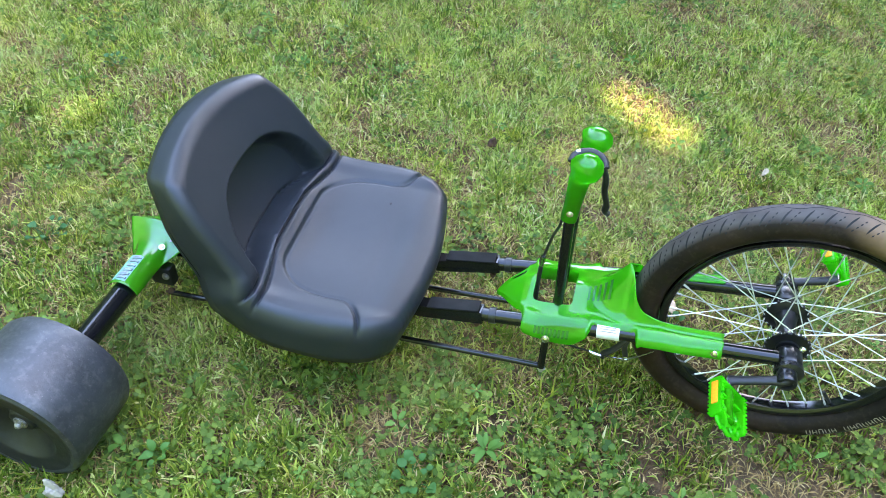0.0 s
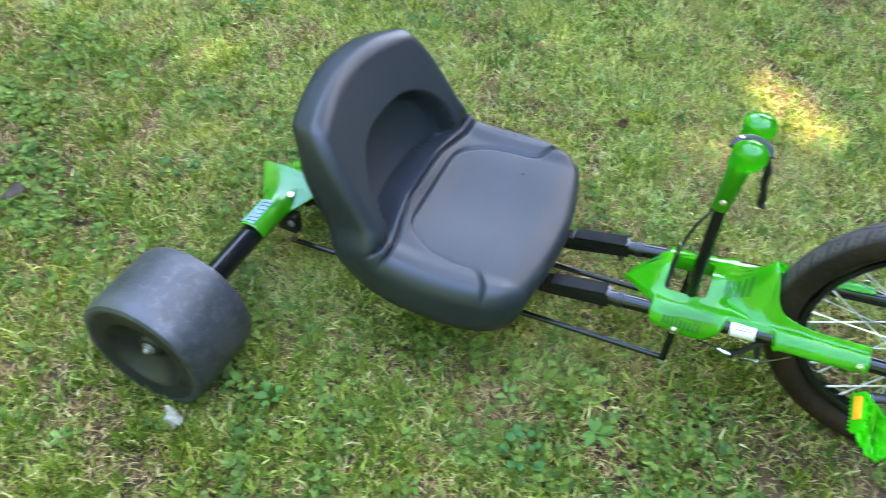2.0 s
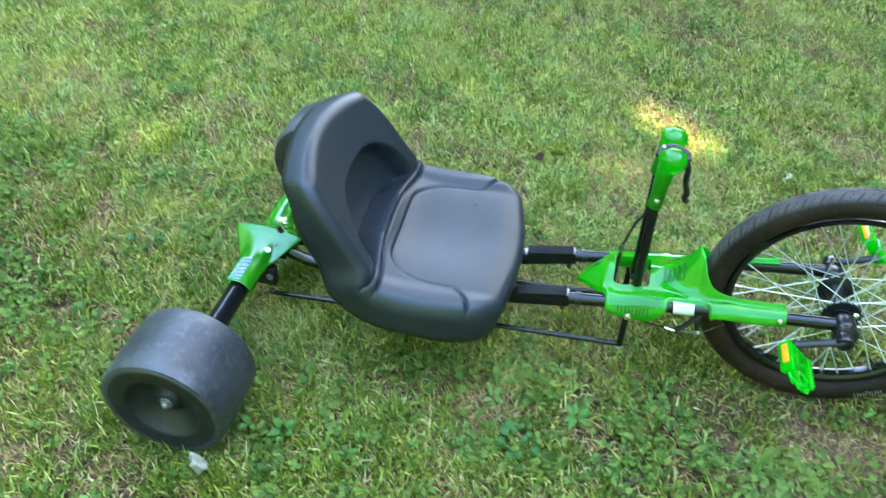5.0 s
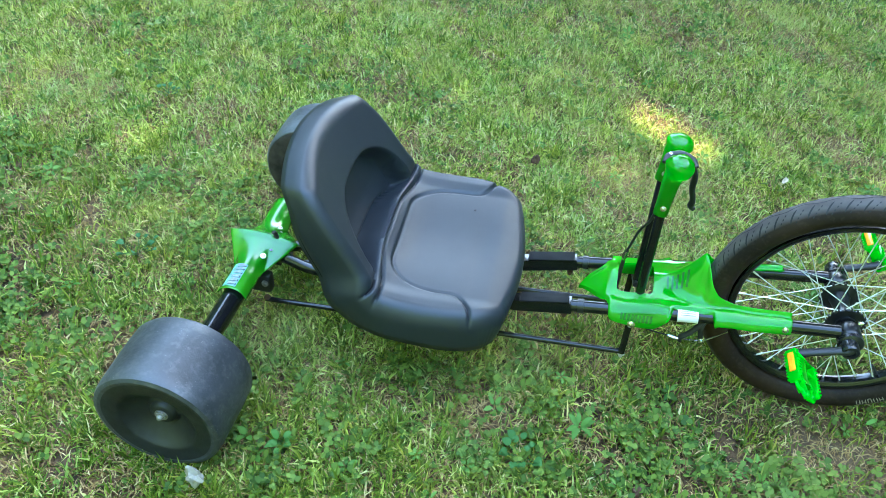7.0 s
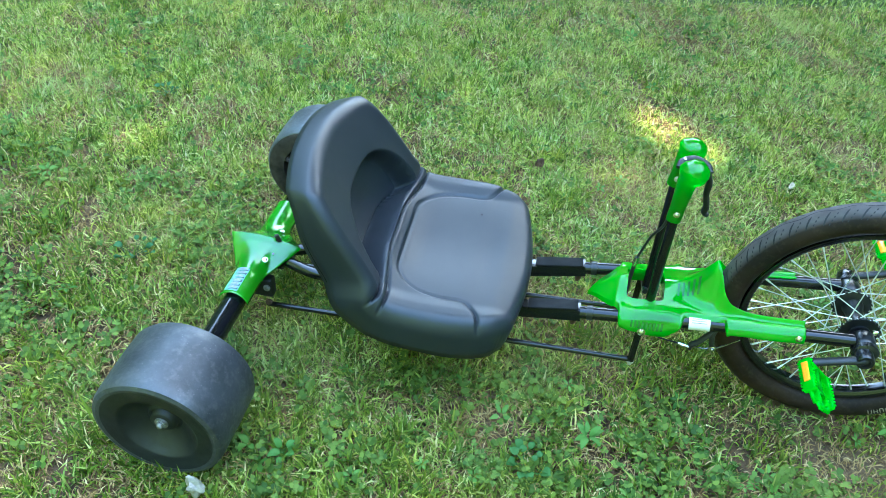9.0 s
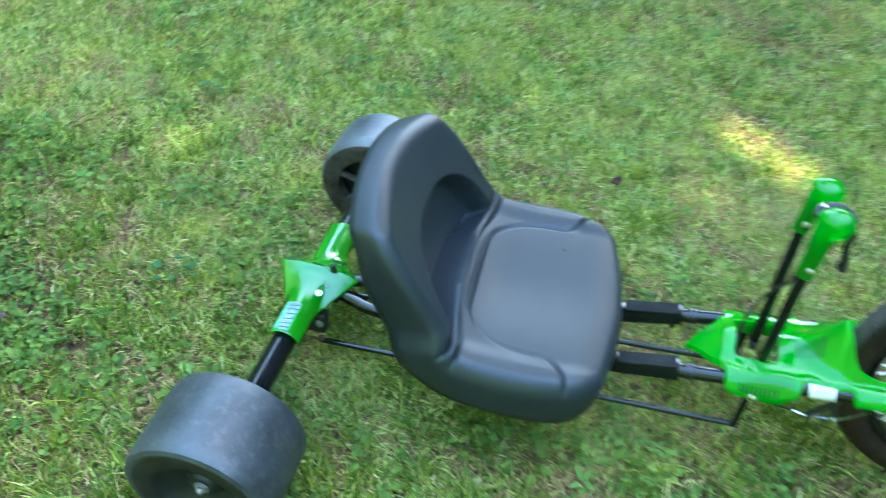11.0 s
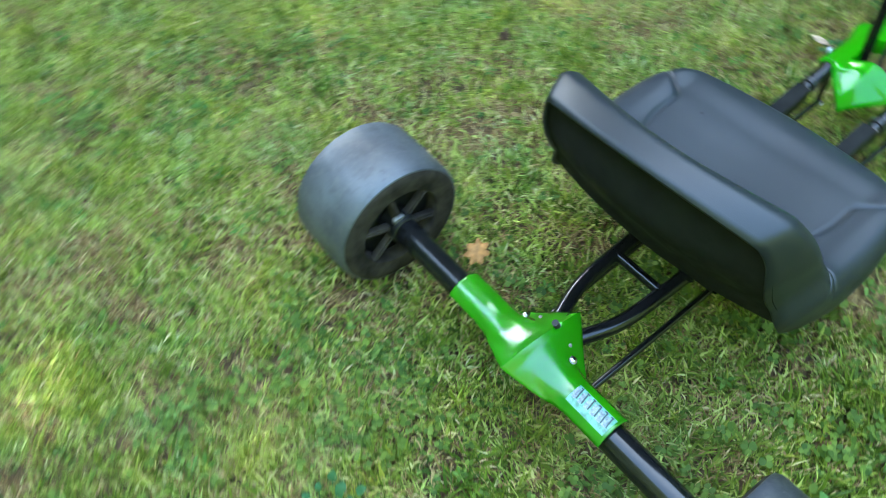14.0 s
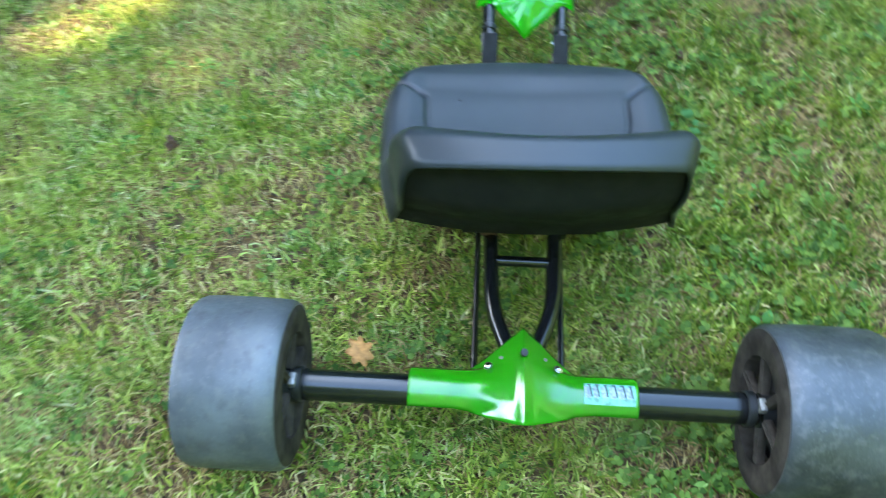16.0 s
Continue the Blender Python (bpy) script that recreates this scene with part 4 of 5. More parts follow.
bm = grid_mesh(lambda u, v: on_cover(-0.020 + 0.030 * u, -0.086 - 0.072 * v, 0.0012), 8, 8)
lab = part("cover_sticker", bm, CLEAR, cover, "pale printed sticker")
for k in range(6):                                # white shapes with dark shadows beside them
    y0, w = -0.0885 - 0.0115 * k, 0.0072 + 0.0014 * math.sin(5 * k)
    part("print_bar", grid_mesh(lambda u, v: on_cover(-0.012 + 0.017 * u, y0 - w * v + 0.003 * u, 0.0018), 5, 3), SILVER, lab)
    part("print_bar", grid_mesh(lambda u, v: on_cover(-0.010 + 0.018 * u, y0 - w - 0.0022 * v + 0.003 * u, 0.0016), 5, 2), INK, lab)
    part("print_bar", grid_mesh(lambda u, v: on_cover(0.0065 + 0.0022 * u, y0 - 0.002 - 0.005 * v, 0.0018), 2, 2), INK, lab)


# ---- small things lying in the grass ----
def flat_leaf(name, at, size, turn, lobes, color, label, curl=0.25):
    bm = bmesh.new()
    n = 40
    ring = []
    for k in range(n):
        a = 2 * math.pi * k / n
        r = 0.5 * (1 - lobes[0] * 0.5 * (1 + math.cos(lobes[1] * a)))
        x, y = size * r * math.cos(a), size * lobes[2] * r * math.sin(a)
        ring.append(bm.verts.new((x, y, curl * (y * y + 0.5 * x * x) / size + 0.1 * size * math.sin(3 * a) * 0.3)))
    inner = [bm.verts.new((v.co.x * 0.5, v.co.y * 0.5, v.co.z * 0.25)) for v in ring]
    mid = bm.verts.new((0, 0, 0))
    for k in range(n):
        m = (k + 1) % n
        bm.faces.new((ring[k], ring[m], inner[m], inner[k]))
        bm.faces.new((inner[k], inner[m], mid))
    sweep(bm, [(-size * 0.72, 0, 0.002), (-size * 0.3, 0, 0.0), (size * 0.4, 0, 0.001)], 0.0007, 5)
    ob = part(name, bm, mat_plain(name + "_skin", color, 0.7, vary=0.35, scale=90, bump=0.2), None, thick=0.0006)
    ob.matrix_basis = pose(*at, 8, -6, turn)
    return tagged(ob, label, "leaf")


def weed_plant(at, count, size, width, spread, color, label, seed):
    """A low plant: leaves on stalks round one root."""
    root = tagged(new("weed_plant"), label, "plant", "weeds in the lawn")
    root.location = at
    bm = bmesh.new()
    rows = []
    for k in range(7):
        t = k / 6
        w = width * 0.5 * math.sin(math.pi * min(1.0, 0.06 + 0.94 * t) ** 0.8) ** 0.7
        z = size * (0.22 * math.sin(t * 2.2) - 0.10 * t * t)
        rows.append([bm.verts.new((size * t, -w, z + w * 0.25)), bm.verts.new((size * t, 0, z)), bm.verts.new((size * t, w, z + w * 0.25))])
    for a, b in zip(rows, rows[1:]):
        for j in range(2):
            bm.faces.new((a[j], b[j], b[j + 1], a[j + 1]))
    sweep(bm, [(-spread, 0, -0.018), (-spread * 0.4, 0, -0.004), (0.003, 0, 0.0)], 0.0009, 5)
    skin = mat_leafy("weed_plant_leaf", [(0.0, tuple(c * 0.75 for c in color)), (1.0, tuple(c * 1.25 for c in color))], tuple(c * 1.1 for c in color), 0.3, 0.55)
    r3 = random.Random(seed)
    first = None
    for k in range(count):
        turn = 360 * k / count + r3.uniform(-25, 25)
        m = pose(0, 0, 0, 0, 0, turn) @ pose(spread * r3.uniform(0.5, 1.2), 0, 0.012 + 0.012 * r3.random(), r3.uniform(-14, 14), r3.uniform(-32, 2), r3.uniform(-30, 30)) @ Matrix.Scale(r3.uniform(0.7, 1.15), 4)
        if first is None:
            first = part("leaf", bm, skin, root)
            first.matrix_basis = m
        else:
            twin(first, m, root)
    return root


def pebble(at, size, material, label, category):
    bm = bmesh.new()
    bmesh.ops.create_icosphere(bm, subdivisions=3, radius=0.5)
    for v in bm.verts:
        v.co *= 1 + 0.7 * noise.noise(v.co * 2.6 + Vector(at) * 9) + 0.3 * noise.noise(v.co * 6) + 0.12 * noise.noise(v.co * 15)
        v.co = Vector((v.co.x * size[0], v.co.y * size[1], v.co.z * size[2]))
    ob = part("stone" if category == "stone" else "clod", bm, material, None, angle=30)
    ob.location = at
    return tagged(ob, label, category)


flat_leaf("oak_leaf", (0.106, 0.257, 0.002), 0.06, 25, (0.36, 7, 0.8), (0.42, 0.20, 0.055), "dry tan lobed oak leaf lying in the grass")
flat_leaf("dead_leaf", (-0.617, -0.214, 0.014), 0.058, 70, (0.3, 3, 0.7), (0.032, 0.015, 0.008), "curled dark brown dead leaf on the lawn", 1.2)
flat_leaf("dead_leaf", (1.068, 0.216, -0.006), 0.05, 100, (0.15, 2, 0.45), (0.42, 0.3, 0.2), "small withered beige leaf in the grass", 0.8)
flat_leaf("pale_leaf", (1.271, 0.752, 0.004), 0.040, 60, (0.25, 3, 0.36), (0.36, 0.29, 0.19), "small pale dry leaf curled in the grass", 1.4)
weed_plant((0.655, -0.33, -0.026), 13, 0.0182, 0.0182, 0.0315, (0.064, 0.158, 0.0385), "round-leaved bluish green weed in the lawn", 1)
weed_plant((0.767, -0.24, -0.026), 7, 0.0336, 0.014, 0.0054, (0.096, 0.202, 0.035), "light green weed rosette with pointed leaves", 2)
weed_plant((0.127, -0.418, -0.024), 3, 0.0252, 0.0168, 0.0054, (0.104, 0.216, 0.035), "broad light green leaves beside the roller wheel", 3)
weed_plant((0.2, -0.42, -0.026), 8, 0.0224, 0.0154, 0.0108, (0.08, 0.187, 0.035), "leafy green weed in the short grass", 4)
weed_plant((1.352, -0.073, -0.048), 2, 0.0392, 0.0126, 0.0036, (0.128, 0.259, 0.042), "tall light green plantain leaf by the tyre", 5)
weed_plant((1.07, 0.179, -0.029), 9, 0.0168, 0.0154, 0.0198, (0.056, 0.144, 0.042), "dark green weed under the fork", 6)
weed_plant((-0.358, 0.04, -0.026), 14, 0.0168, 0.0154, 0.0405, (0.048, 0.13, 0.042), "spreading dark bluish green weed", 7)
weed_plant((-0.653, 0.769, -0.026), 10, 0.0182, 0.0168, 0.027, (0.072, 0.158, 0.056), "pale bluish green weed in the lawn", 8)
weed_plant((-0.92, 1.188, -0.022), 4, 0.0238, 0.0168, 0.0108, (0.272, 0.331, 0.112), "pale yellow-green leaves in the far lawn", 9)
pebble((0.083, -0.540, 0.016), (0.034, 0.022, 0.044), STONEM, "small whitish stone beside the roller wheel", "stone")
pebble((0.560, 0.695, -0.014), (0.024, 0.021, 0.032), RUST, "small dark earth clod in the lawn", "clod")
pebble((0.887, -0.357, -0.02), (0.016, 0.014, 0.03), RUST, "tiny dark pebble among the clover", "stone")


# ---- lawn ----
rng = np.random.default_rng(7)
WAVES = rng.normal(size=(24, 2)), rng.uniform(0, 6.28, 24)


def patchy(x, y, scale):
    """Smooth field from about -1 to 1, with patches 1/scale metres wide."""
    k, ph = WAVES
    out = np.zeros_like(x)
    for i in range(12):
        f = scale * (2.2 if i % 2 else 4.6)
        out += np.sin(k[i, 0] * f * x + k[i, 1] * f * y + ph[i] + scale) * (1.0 if i % 2 else 0.6)
    return out / 3.4


# the stretch of lawn that the walk passes, as a polygon with round numbers
BED = [(-0.9, -0.65), (1.25, -1.1), (1.6, -0.9), (2.2, 1.9), (2.0, 2.4), (-0.3, 1.75), (-1.75, 1.4), (-1.85, 0.4)]


def scatter(n, keep, wide=0.0):
    """Places in the lawn, thinned by keep(x, y) from 0 to 1; wide: the lawn round about, outside the bed, to that distance."""
    x, y = (rng.uniform(0.4 - wide, 0.4 + wide, n), rng.uniform(0.5 - wide, 0.5 + wide, n)) if wide else (rng.uniform(-1.9, 2.25, n), rng.uniform(-1.15, 2.45, n))
    ok = np.ones(n, bool)
    for (ax, ay), (bx, by) in zip(BED, BED[1:] + BED[:1]):
        ok &= (bx - ax) * (y - ay) - (by - ay) * (x - ax) > 0
    if wide:
        ok = ~ok
    ok &= rng.uniform(size=n) < keep(x, y) * np.clip(1.25 - 0.2 * np.hypot(x - 0.4, y + 0.6), 0.72, 1)
    for s in (1, -1):
        ok &= ~((np.abs(x) < 0.05) & (np.abs(y - s * 0.415) < 0.08))
    ok &= ~((np.abs(y) < 0.016) & (np.abs(x - 1.23) < 0.09))
    return x[ok], y[ok]


def stuff(name, verts, faces, material, label, category):
    """One big mesh of loose pieces; faces is a list of index arrays."""
    me = bpy.data.meshes.new(name)
    sizes = np.concatenate([np.full(len(f), f.shape[1]) for f in faces])
    loops = np.concatenate([f.ravel() for f in faces])
    me.vertices.add(len(verts))
    me.vertices.foreach_set("co", verts.astype(np.float32).ravel())
    me.loops.add(len(loops))
    me.loops.foreach_set("vertex_index", loops.astype(np.int32))
    me.polygons.add(len(sizes))
    me.polygons.foreach_set("loop_start", np.concatenate([[0], np.cumsum(sizes)[:-1]]).astype(np.int32))
    me.polygons.foreach_set("use_smooth", np.ones(len(sizes), bool))
    me.update(calc_edges=True)
    me.materials.append(material)
    return tagged(new(name, me), label, category, kind="stuff")


def blades(x, y, length, width, lean, lift=0.0, az=None):
    """Bent, tapering blades: two segments and a tip each."""
    n = len(x)
    az = rng.uniform(0, 2 * np.pi, n) if az is None else az
    d = np.stack([np.cos(az), np.sin(az)], 1)
    side = np.stack([-d[:, 1], d[:, 0]], 1)
    tw = rng.normal(0, 0.5, n)
    side3 = np.stack([side[:, 0] * np.cos(tw), side[:, 1] * np.cos(tw), np.sin(tw)], 1)
    base = np.stack([x, y, np.full(n, SOIL - 0.003) + lift + dip(x, y)], 1)
    d3 = np.concatenate([d, np.zeros((n, 1))], 1)
    upv = np.array([0, 0, 1.0])
    a1, a2 = lean * 0.55, lean * 1.15
    m = base + (length * 0.5)[:, None] * (d3 * np.sin(a1)[:, None] + upv * np.cos(a1)[:, None])
    t = m + (length * 0.5)[:, None] * (d3 * np.sin(a2)[:, None] + upv * np.cos(a2)[:, None])
    h = (width / 2)[:, None] * side3
    v = np.stack([base - h * 0.8, base + h * 0.8, m + h, m - h, t], 1).reshape(-1, 3)
    i = np.arange(n)[:, None] * 5
    return v, [i + np.array([[0, 1, 2, 3]]), i + np.array([[3, 2, 4]])]


def leaflets(x, y, hgt, size, shape, count, tilt, gap=0.0):
    """Rosettes of flat leaflets, count to a plant, each a six-sided leaf bent along its length."""
    n = len(x)
    hgt = hgt + dip(x, y)
    turn = rng.uniform(0, 6.28, n)
    tx, ty = rng.normal(0, tilt, n), rng.normal(0, tilt, n)
    shape = np.array(shape)
    vs = []
    for k in range(count):
        a = turn + k * 6.283 / count + rng.normal(0, 0.12, n)
        r = (size * rng.uniform(0.8, 1.15, n))[:, None]
        lx, ly, lz = (shape[:, 0] + gap) * r, shape[:, 1] * r, shape[:, 2] * r
        px, py = lx * np.cos(a)[:, None] - ly * np.sin(a)[:, None], lx * np.sin(a)[:, None] + ly * np.cos(a)[:, None]
        vs.append(np.stack([x[:, None] + px, y[:, None] + py, hgt[:, None] + lz + px * tx[:, None] + py * ty[:, None]], 2))
    v = np.stack(vs, 1).reshape(-1, 3)
    i = np.arange(count * n)[:, None] * 6
    return v, [i + np.array([[0, 1, 2, 3]]), i + np.array([[0, 3, 4, 5]])]


def lawn():
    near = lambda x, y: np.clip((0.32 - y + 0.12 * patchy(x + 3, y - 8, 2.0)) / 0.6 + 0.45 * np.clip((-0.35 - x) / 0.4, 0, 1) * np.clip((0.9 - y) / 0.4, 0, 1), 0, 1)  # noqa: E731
    mixed = lambda x, y: 0.55 * patchy(x, y, 2.3) + 0.6 * patchy(x - 6, y + 1, 8.5)  # noqa: E731
    dry = lambda x, y: np.clip(0.22 + 0.5 * mixed(x, y) - 0.12 * np.clip(y - 0.2, 0, 1) * np.clip(0.7 - x, 0, 1) + 0.3 * np.clip(x - 0.4, 0, 0.8) * np.clip(y + 0.1, 0, 1) - 0.12 * near(x, y), 0, 1)  # noqa: E731
    bare = lambda x, y: np.clip((0.5 * patchy(x + 9, y + 2, 3.4) + 0.7 * patchy(x + 2, y - 5, 11.0) - 0.36 + 0.14 * near(x, y)) * 2.5, 0, 1)  # noqa: E731
    # two round patches with fewer blades, less straw, more clover and deep green
    dark_patch = lambda x, y: np.exp(-((x - 1.32) / 0.5) ** 2 - ((y + 0.16) / 0.32) ** 2) + 0.9 * np.exp(-((x + 0.78) / 0.34) ** 2 - ((y + 0.18) / 0.38) ** 2)  # noqa: E731
    clov = lambda x, y: np.clip((0.6 * patchy(x + 5, y - 3, 2.8) + 0.6 * patchy(x + 1, y + 7, 7.5) - 0.22 + 0.22 * near(x, y) - 0.15 * np.clip(y - 0.5, 0, 1) + 0.55 * dark_patch(x, y)) * 1.9, 0, 1)  # noqa: E731
    tuft = lambda x, y: np.clip(0.74 - 0.2 * near(x, y) + 0.35 * patchy(x - 2, y + 4, 5.5) + 0.4 * patchy(x - 2, y + 4, 12.0), 0.2, 1)  # noqa: E731
    # denser pale grass beside the seat, its colour also offsetting the seat's shade
    pale_by_seat = lambda x, y: np.exp(-((x - 0.35) / 0.45) ** 2 - ((y + 0.2) / 0.28) ** 2)  # noqa: E731
    # short matted blades; pale ones prevail on the open lawn, deep green ones on the near side
    x, y = scatter(950000, lambda x, y: (1 - 0.3 * dry(x, y) - 0.25 * clov(x, y)).clip(0.08, 1) * (tuft(x, y) + 0.3 * pale_by_seat(x, y)).clip(0, 1) * (1 - 0.25 * near(x, y)) * (1 - 0.75 * bare(x, y)) * (1 - 0.8 * dark_patch(x, y)).clip(0.1, 1))
    deep_green = rng.uniform(size=len(x)) < 0.10 + 0.38 * near(x, y) * (1 - 0.8 * pale_by_seat(x, y)) + 0.45 * dark_patch(x, y)
    # round about the bed the blades thin out, and grow coarser towards the added ring
    x2, y2 = scatter(470000, lambda x, y: np.clip((3.6 - np.hypot(x - 0.4, y - 0.5)) / 1.9, 0, 1) * tuft(x, y), 3.6)
    x3, y3 = scatter(190000, lambda x, y: np.clip(1.15 - 0.05 * np.hypot(x - 0.3, y - 0.6), 0.3, 1), 9.0)
    x2, y2, coarse = np.concatenate([x2, x3]), np.concatenate([y2, y3]), np.concatenate([np.full(len(x2), 0.5), np.full(len(x3), 0.9)])
    order = rng.permutation(len(x2))
    x2, y2, coarse = x2[order], y2[order], coarse[order]
    half = len(x2) // 2
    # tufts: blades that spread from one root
    cx, cy = scatter(19000, lambda x, y: (0.34 + 0.62 * near(x, y) - 0.3 * dry(x, y) - 0.25 * clov(x, y) - 0.5 * bare(x, y) - 0.6 * dark_patch(x, y)).clip(0.04, 1))
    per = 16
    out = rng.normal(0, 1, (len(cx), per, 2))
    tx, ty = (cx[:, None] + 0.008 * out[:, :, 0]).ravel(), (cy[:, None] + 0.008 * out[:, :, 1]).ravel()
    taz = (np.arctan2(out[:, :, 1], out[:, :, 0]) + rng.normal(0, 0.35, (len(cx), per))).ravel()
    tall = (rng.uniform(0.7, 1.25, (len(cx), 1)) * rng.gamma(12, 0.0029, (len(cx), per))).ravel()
    px, py, dx, dy = x[~deep_green], y[~deep_green], x[deep_green], y[deep_green]
    n, n2, n3, n4, n5 = len(px), half, len(tx), len(dx), len(x2) - half
    long = np.concatenate([rng.gamma(7, 0.0038, n).clip(0.012, 0.05), rng.gamma(8, 0.0050, n2)])
    wide = np.concatenate([rng.uniform(0.0022, 0.0054, n), rng.uniform(0.008, 0.014, n2) * coarse[:half]])
    lean = rng.normal(0.98, 0.36, n + n2).clip(0, 1.55)
    v, f = blades(np.concatenate([px, x2[:half]]), np.concatenate([py, y2[:half]]), long, wide, lean)
    pale = mat_leafy("grass_blade", [(0.0, (0.15, 0.20, 0.03)), (0.35, (0.31, 0.40, 0.055)), (0.7, (0.49, 0.56, 0.11)), (0.9, (0.63, 0.63, 0.22)), (1.0, (0.74, 0.61, 0.32))], (0.56, 0.53, 0.18), 0.36, 0.5, 0.5)
    stuff("grass", v, f, pale, "short mown green grass with dry patches", "grass")
    long = np.concatenate([rng.gamma(7, 0.0040, n4).clip(0.012, 0.05), tall, rng.gamma(8, 0.0050, n5)])
    lean = np.concatenate([rng.normal(0.88, 0.36, n4), rng.normal(0.75, 0.25, n3), rng.normal(0.98, 0.36, n5)]).clip(0, 1.55)
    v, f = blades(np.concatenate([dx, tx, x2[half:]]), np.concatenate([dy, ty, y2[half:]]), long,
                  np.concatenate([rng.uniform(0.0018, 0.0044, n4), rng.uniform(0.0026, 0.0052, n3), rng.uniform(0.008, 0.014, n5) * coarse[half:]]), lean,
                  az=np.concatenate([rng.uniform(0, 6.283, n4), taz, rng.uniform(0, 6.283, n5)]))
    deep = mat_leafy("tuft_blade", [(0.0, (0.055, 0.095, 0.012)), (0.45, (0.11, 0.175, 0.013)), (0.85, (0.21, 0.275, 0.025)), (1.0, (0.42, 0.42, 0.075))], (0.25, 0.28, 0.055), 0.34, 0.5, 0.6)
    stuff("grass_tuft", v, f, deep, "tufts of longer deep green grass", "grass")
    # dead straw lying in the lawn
    x, y = scatter(460000, lambda x, y: (0.30 + 0.70 * dry(x, y) + 0.45 * bare(x, y)) * (1 - 0.3 * dark_patch(x, y)))
    n = len(x)
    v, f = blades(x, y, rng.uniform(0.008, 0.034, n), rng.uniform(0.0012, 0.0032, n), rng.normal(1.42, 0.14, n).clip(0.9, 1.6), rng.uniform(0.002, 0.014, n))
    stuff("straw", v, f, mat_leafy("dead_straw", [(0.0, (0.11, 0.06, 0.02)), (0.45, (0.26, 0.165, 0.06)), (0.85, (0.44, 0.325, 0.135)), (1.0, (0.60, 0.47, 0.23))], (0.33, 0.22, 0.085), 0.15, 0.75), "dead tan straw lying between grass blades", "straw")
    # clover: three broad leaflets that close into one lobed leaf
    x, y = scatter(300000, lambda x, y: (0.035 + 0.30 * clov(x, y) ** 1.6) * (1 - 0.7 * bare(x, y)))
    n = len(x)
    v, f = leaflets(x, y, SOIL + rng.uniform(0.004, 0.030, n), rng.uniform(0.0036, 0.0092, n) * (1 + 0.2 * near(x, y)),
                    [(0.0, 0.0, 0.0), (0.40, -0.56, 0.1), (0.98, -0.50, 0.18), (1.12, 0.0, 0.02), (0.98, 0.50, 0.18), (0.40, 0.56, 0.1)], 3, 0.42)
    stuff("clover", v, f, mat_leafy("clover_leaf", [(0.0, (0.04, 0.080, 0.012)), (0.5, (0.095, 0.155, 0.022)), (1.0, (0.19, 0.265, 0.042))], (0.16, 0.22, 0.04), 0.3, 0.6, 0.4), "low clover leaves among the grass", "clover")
    # broad-leaved weeds in loose rosettes
    x, y = scatter(1600, lambda x, y: 0.2 + 0.6 * clov(x, y))
    n = len(x)
    v, f = leaflets(x, y, SOIL + rng.uniform(0.010, 0.026, n), rng.uniform(0.010, 0.022, n),
                    [(0.0, 0.0, 0.0), (0.35, -0.24, 0.12), (0.75, -0.2, 0.14), (1.1, 0.0, 0.0), (0.75, 0.2, 0.14), (0.35, 0.24, 0.12)], 5, 0.35, 0.15)
    stuff("weed", v, f, mat_leafy("weed_leaf", [(0.0, (0.06, 0.14, 0.022)), (0.6, (0.11, 0.22, 0.035)), (1.0, (0.20, 0.32, 0.07))], (0.16, 0.28, 0.05), 0.3, 0.5), "broad-leaved green weeds in the lawn", "weed")


lawn()


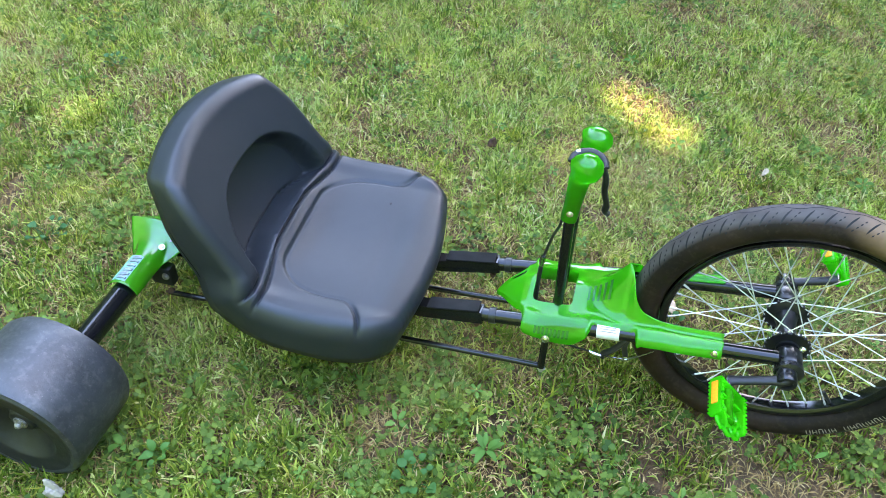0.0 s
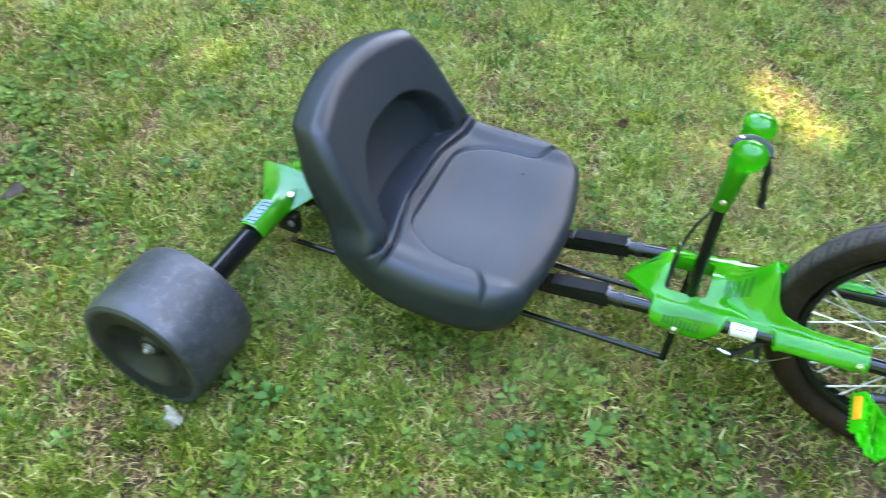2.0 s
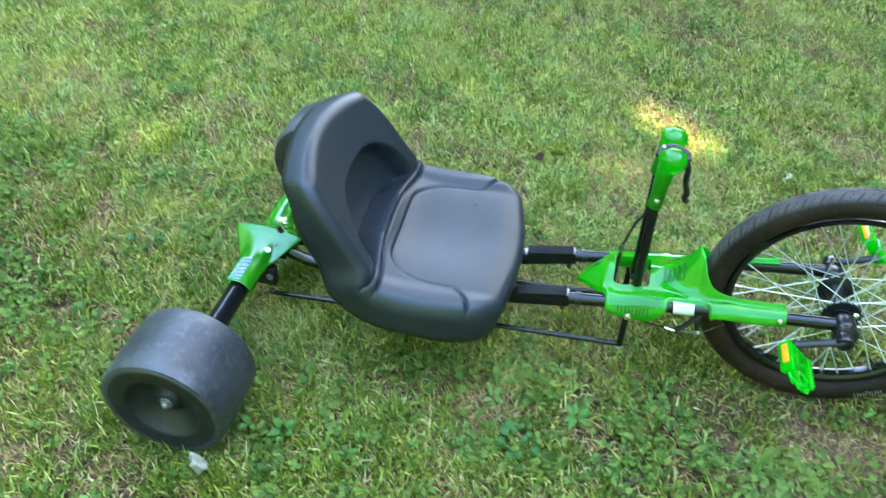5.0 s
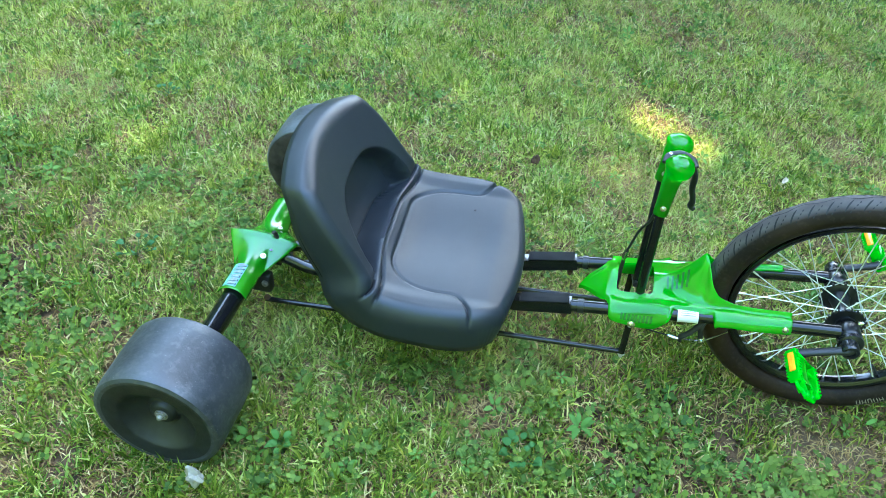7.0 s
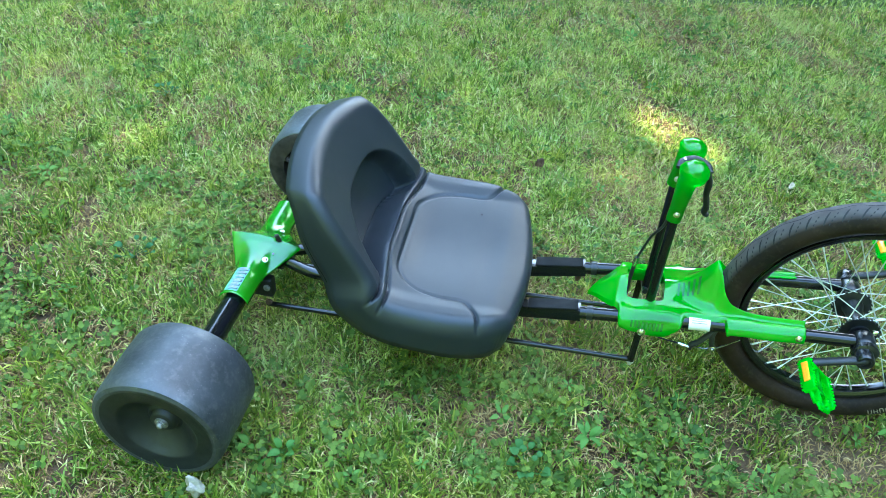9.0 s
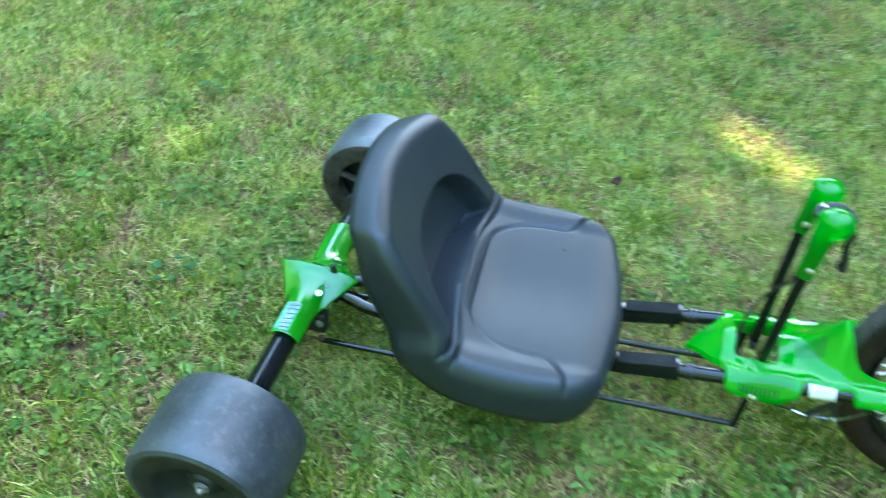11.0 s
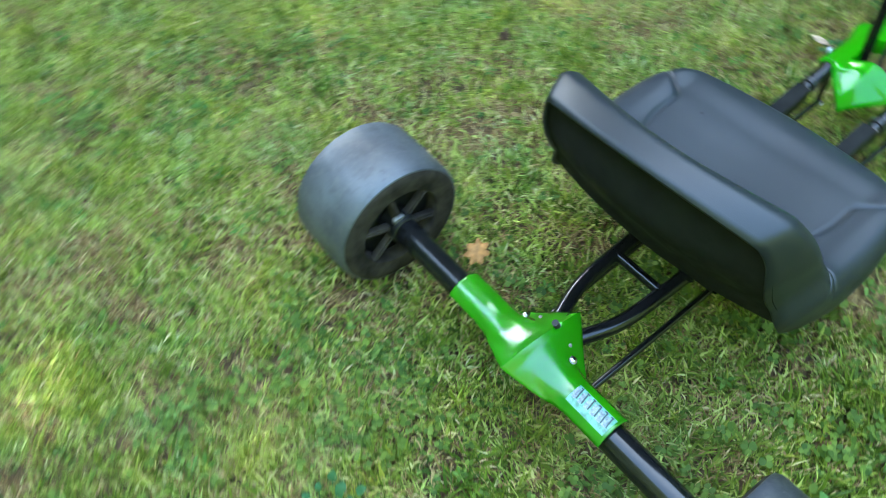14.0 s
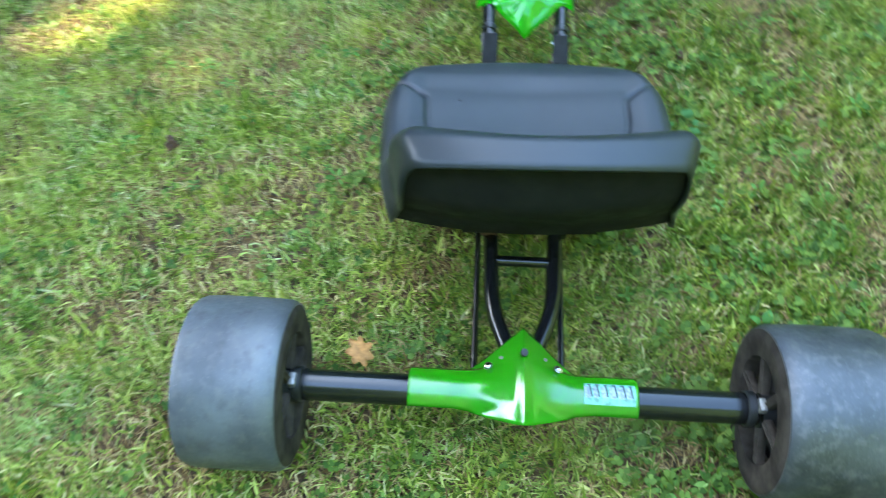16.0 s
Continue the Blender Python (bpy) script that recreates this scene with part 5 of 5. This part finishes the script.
# ---- unseen tree, added to keep the sun off the lawn ----
def tree():
    base = Vector((7.0, 8.6, SOIL - 0.05))
    root = tagged(new("tree"), "unseen tree added to keep the sun off the lawn", "tree")
    trunk = [base, base + Vector((0.05, -0.1, 2)), base + Vector((-0.1, -0.3, 4.2)), base + Vector((-0.3, -0.6, 6.8)), base + Vector((-0.5, -0.9, 9))]
    bark = mat_plain("bark", (0.09, 0.065, 0.045), 0.9, vary=0.4, scale=14, bump=0.6)
    part("trunk", tube(smooth_path(trunk, 5), [0.30 - 0.011 * k for k in range(21)], 14), bark, root)
    r2 = np.random.default_rng(3)
    for k in range(9):
        p = trunk[2].lerp(trunk[4], k / 9)
        q = Vector((r2.uniform(4.6, 7.5), r2.uniform(4, 11), r2.uniform(6.5, 9.5)))
        part("limb", tube(smooth_path([p, p.lerp(q, 0.4) + Vector((0, 0, 0.5)), q], 5), [0.13 - 0.01 * i for i in range(11)], 8), bark, root)
    # leaves spread in the sun's way to block it; open gaps let sun patches through
    n = 138000
    gx, gy = r2.uniform(-6.0, 6.6, n), r2.uniform(-4.8, 5.8, n)
    gaps = [(0.955, 1.0, 0.165, 0.07, -0.85), (0.835, 0.74, 0.05, 0.035, -0.5), (0.24, 1.03, 0.03, 0.016, -0.6), (-0.90, 1.08, 0.04, 0.02, -0.4), (-0.63, 0.51, 0.03, 0.015, -0.6), (-0.57, 0.30, 0.025, 0.015, -0.6)]
    th = np.arctan2(gy - 0.5, gx - 0.3)
    ok = ((gx - 0.3) / 5.4) ** 4 + ((gy - 0.5) / 4.3) ** 4 < 1 + 0.25 * np.sin(5 * th) + 0.2 * np.sin(11 * th + 1) + 0.3 * (r2.uniform(size=n) - 0.5)
    for cx, cy, rx, ry, a in gaps:
        u = (gx - cx) * math.cos(a) + (gy - cy) * math.sin(a)
        w = -(gx - cx) * math.sin(a) + (gy - cy) * math.cos(a)
        ok &= (u / (rx + 0.05)) ** 2 + (w / (ry + 0.05)) ** 2 > 1
    gx, gy = gx[ok], gy[ok]
    n = len(gx)
    dist = r2.uniform(9.0, 12.5, n)
    c = np.stack([gx, gy, np.zeros(n)], 1) + dist[:, None] * np.array(SUN_DIR)
    a = r2.normal(size=(n, 3))
    a /= np.linalg.norm(a, axis=1)[:, None]
    b = np.cross(a, r2.normal(size=(n, 3)))
    b /= np.linalg.norm(b, axis=1)[:, None]
    s = r2.uniform(0.06, 0.1, n)[:, None]
    v = np.stack([c - a * s * 1.3, c + b * s * 0.75, c + a * s * 1.3, c - b * s * 0.75], 1).reshape(-1, 3)
    ob = stuff("crown", v, [np.arange(n)[:, None] * 4 + np.array([[0, 1, 2, 3]])], mat_leafy("tree_leaf", [(0.0, (0.04, 0.10, 0.02)), (1.0, (0.08, 0.16, 0.03))], (0.08, 0.15, 0.03), 0.15), "added crown of small leaves that blocks the sun", "crown")
    ob.parent = root
    del ob["category"]


tree()
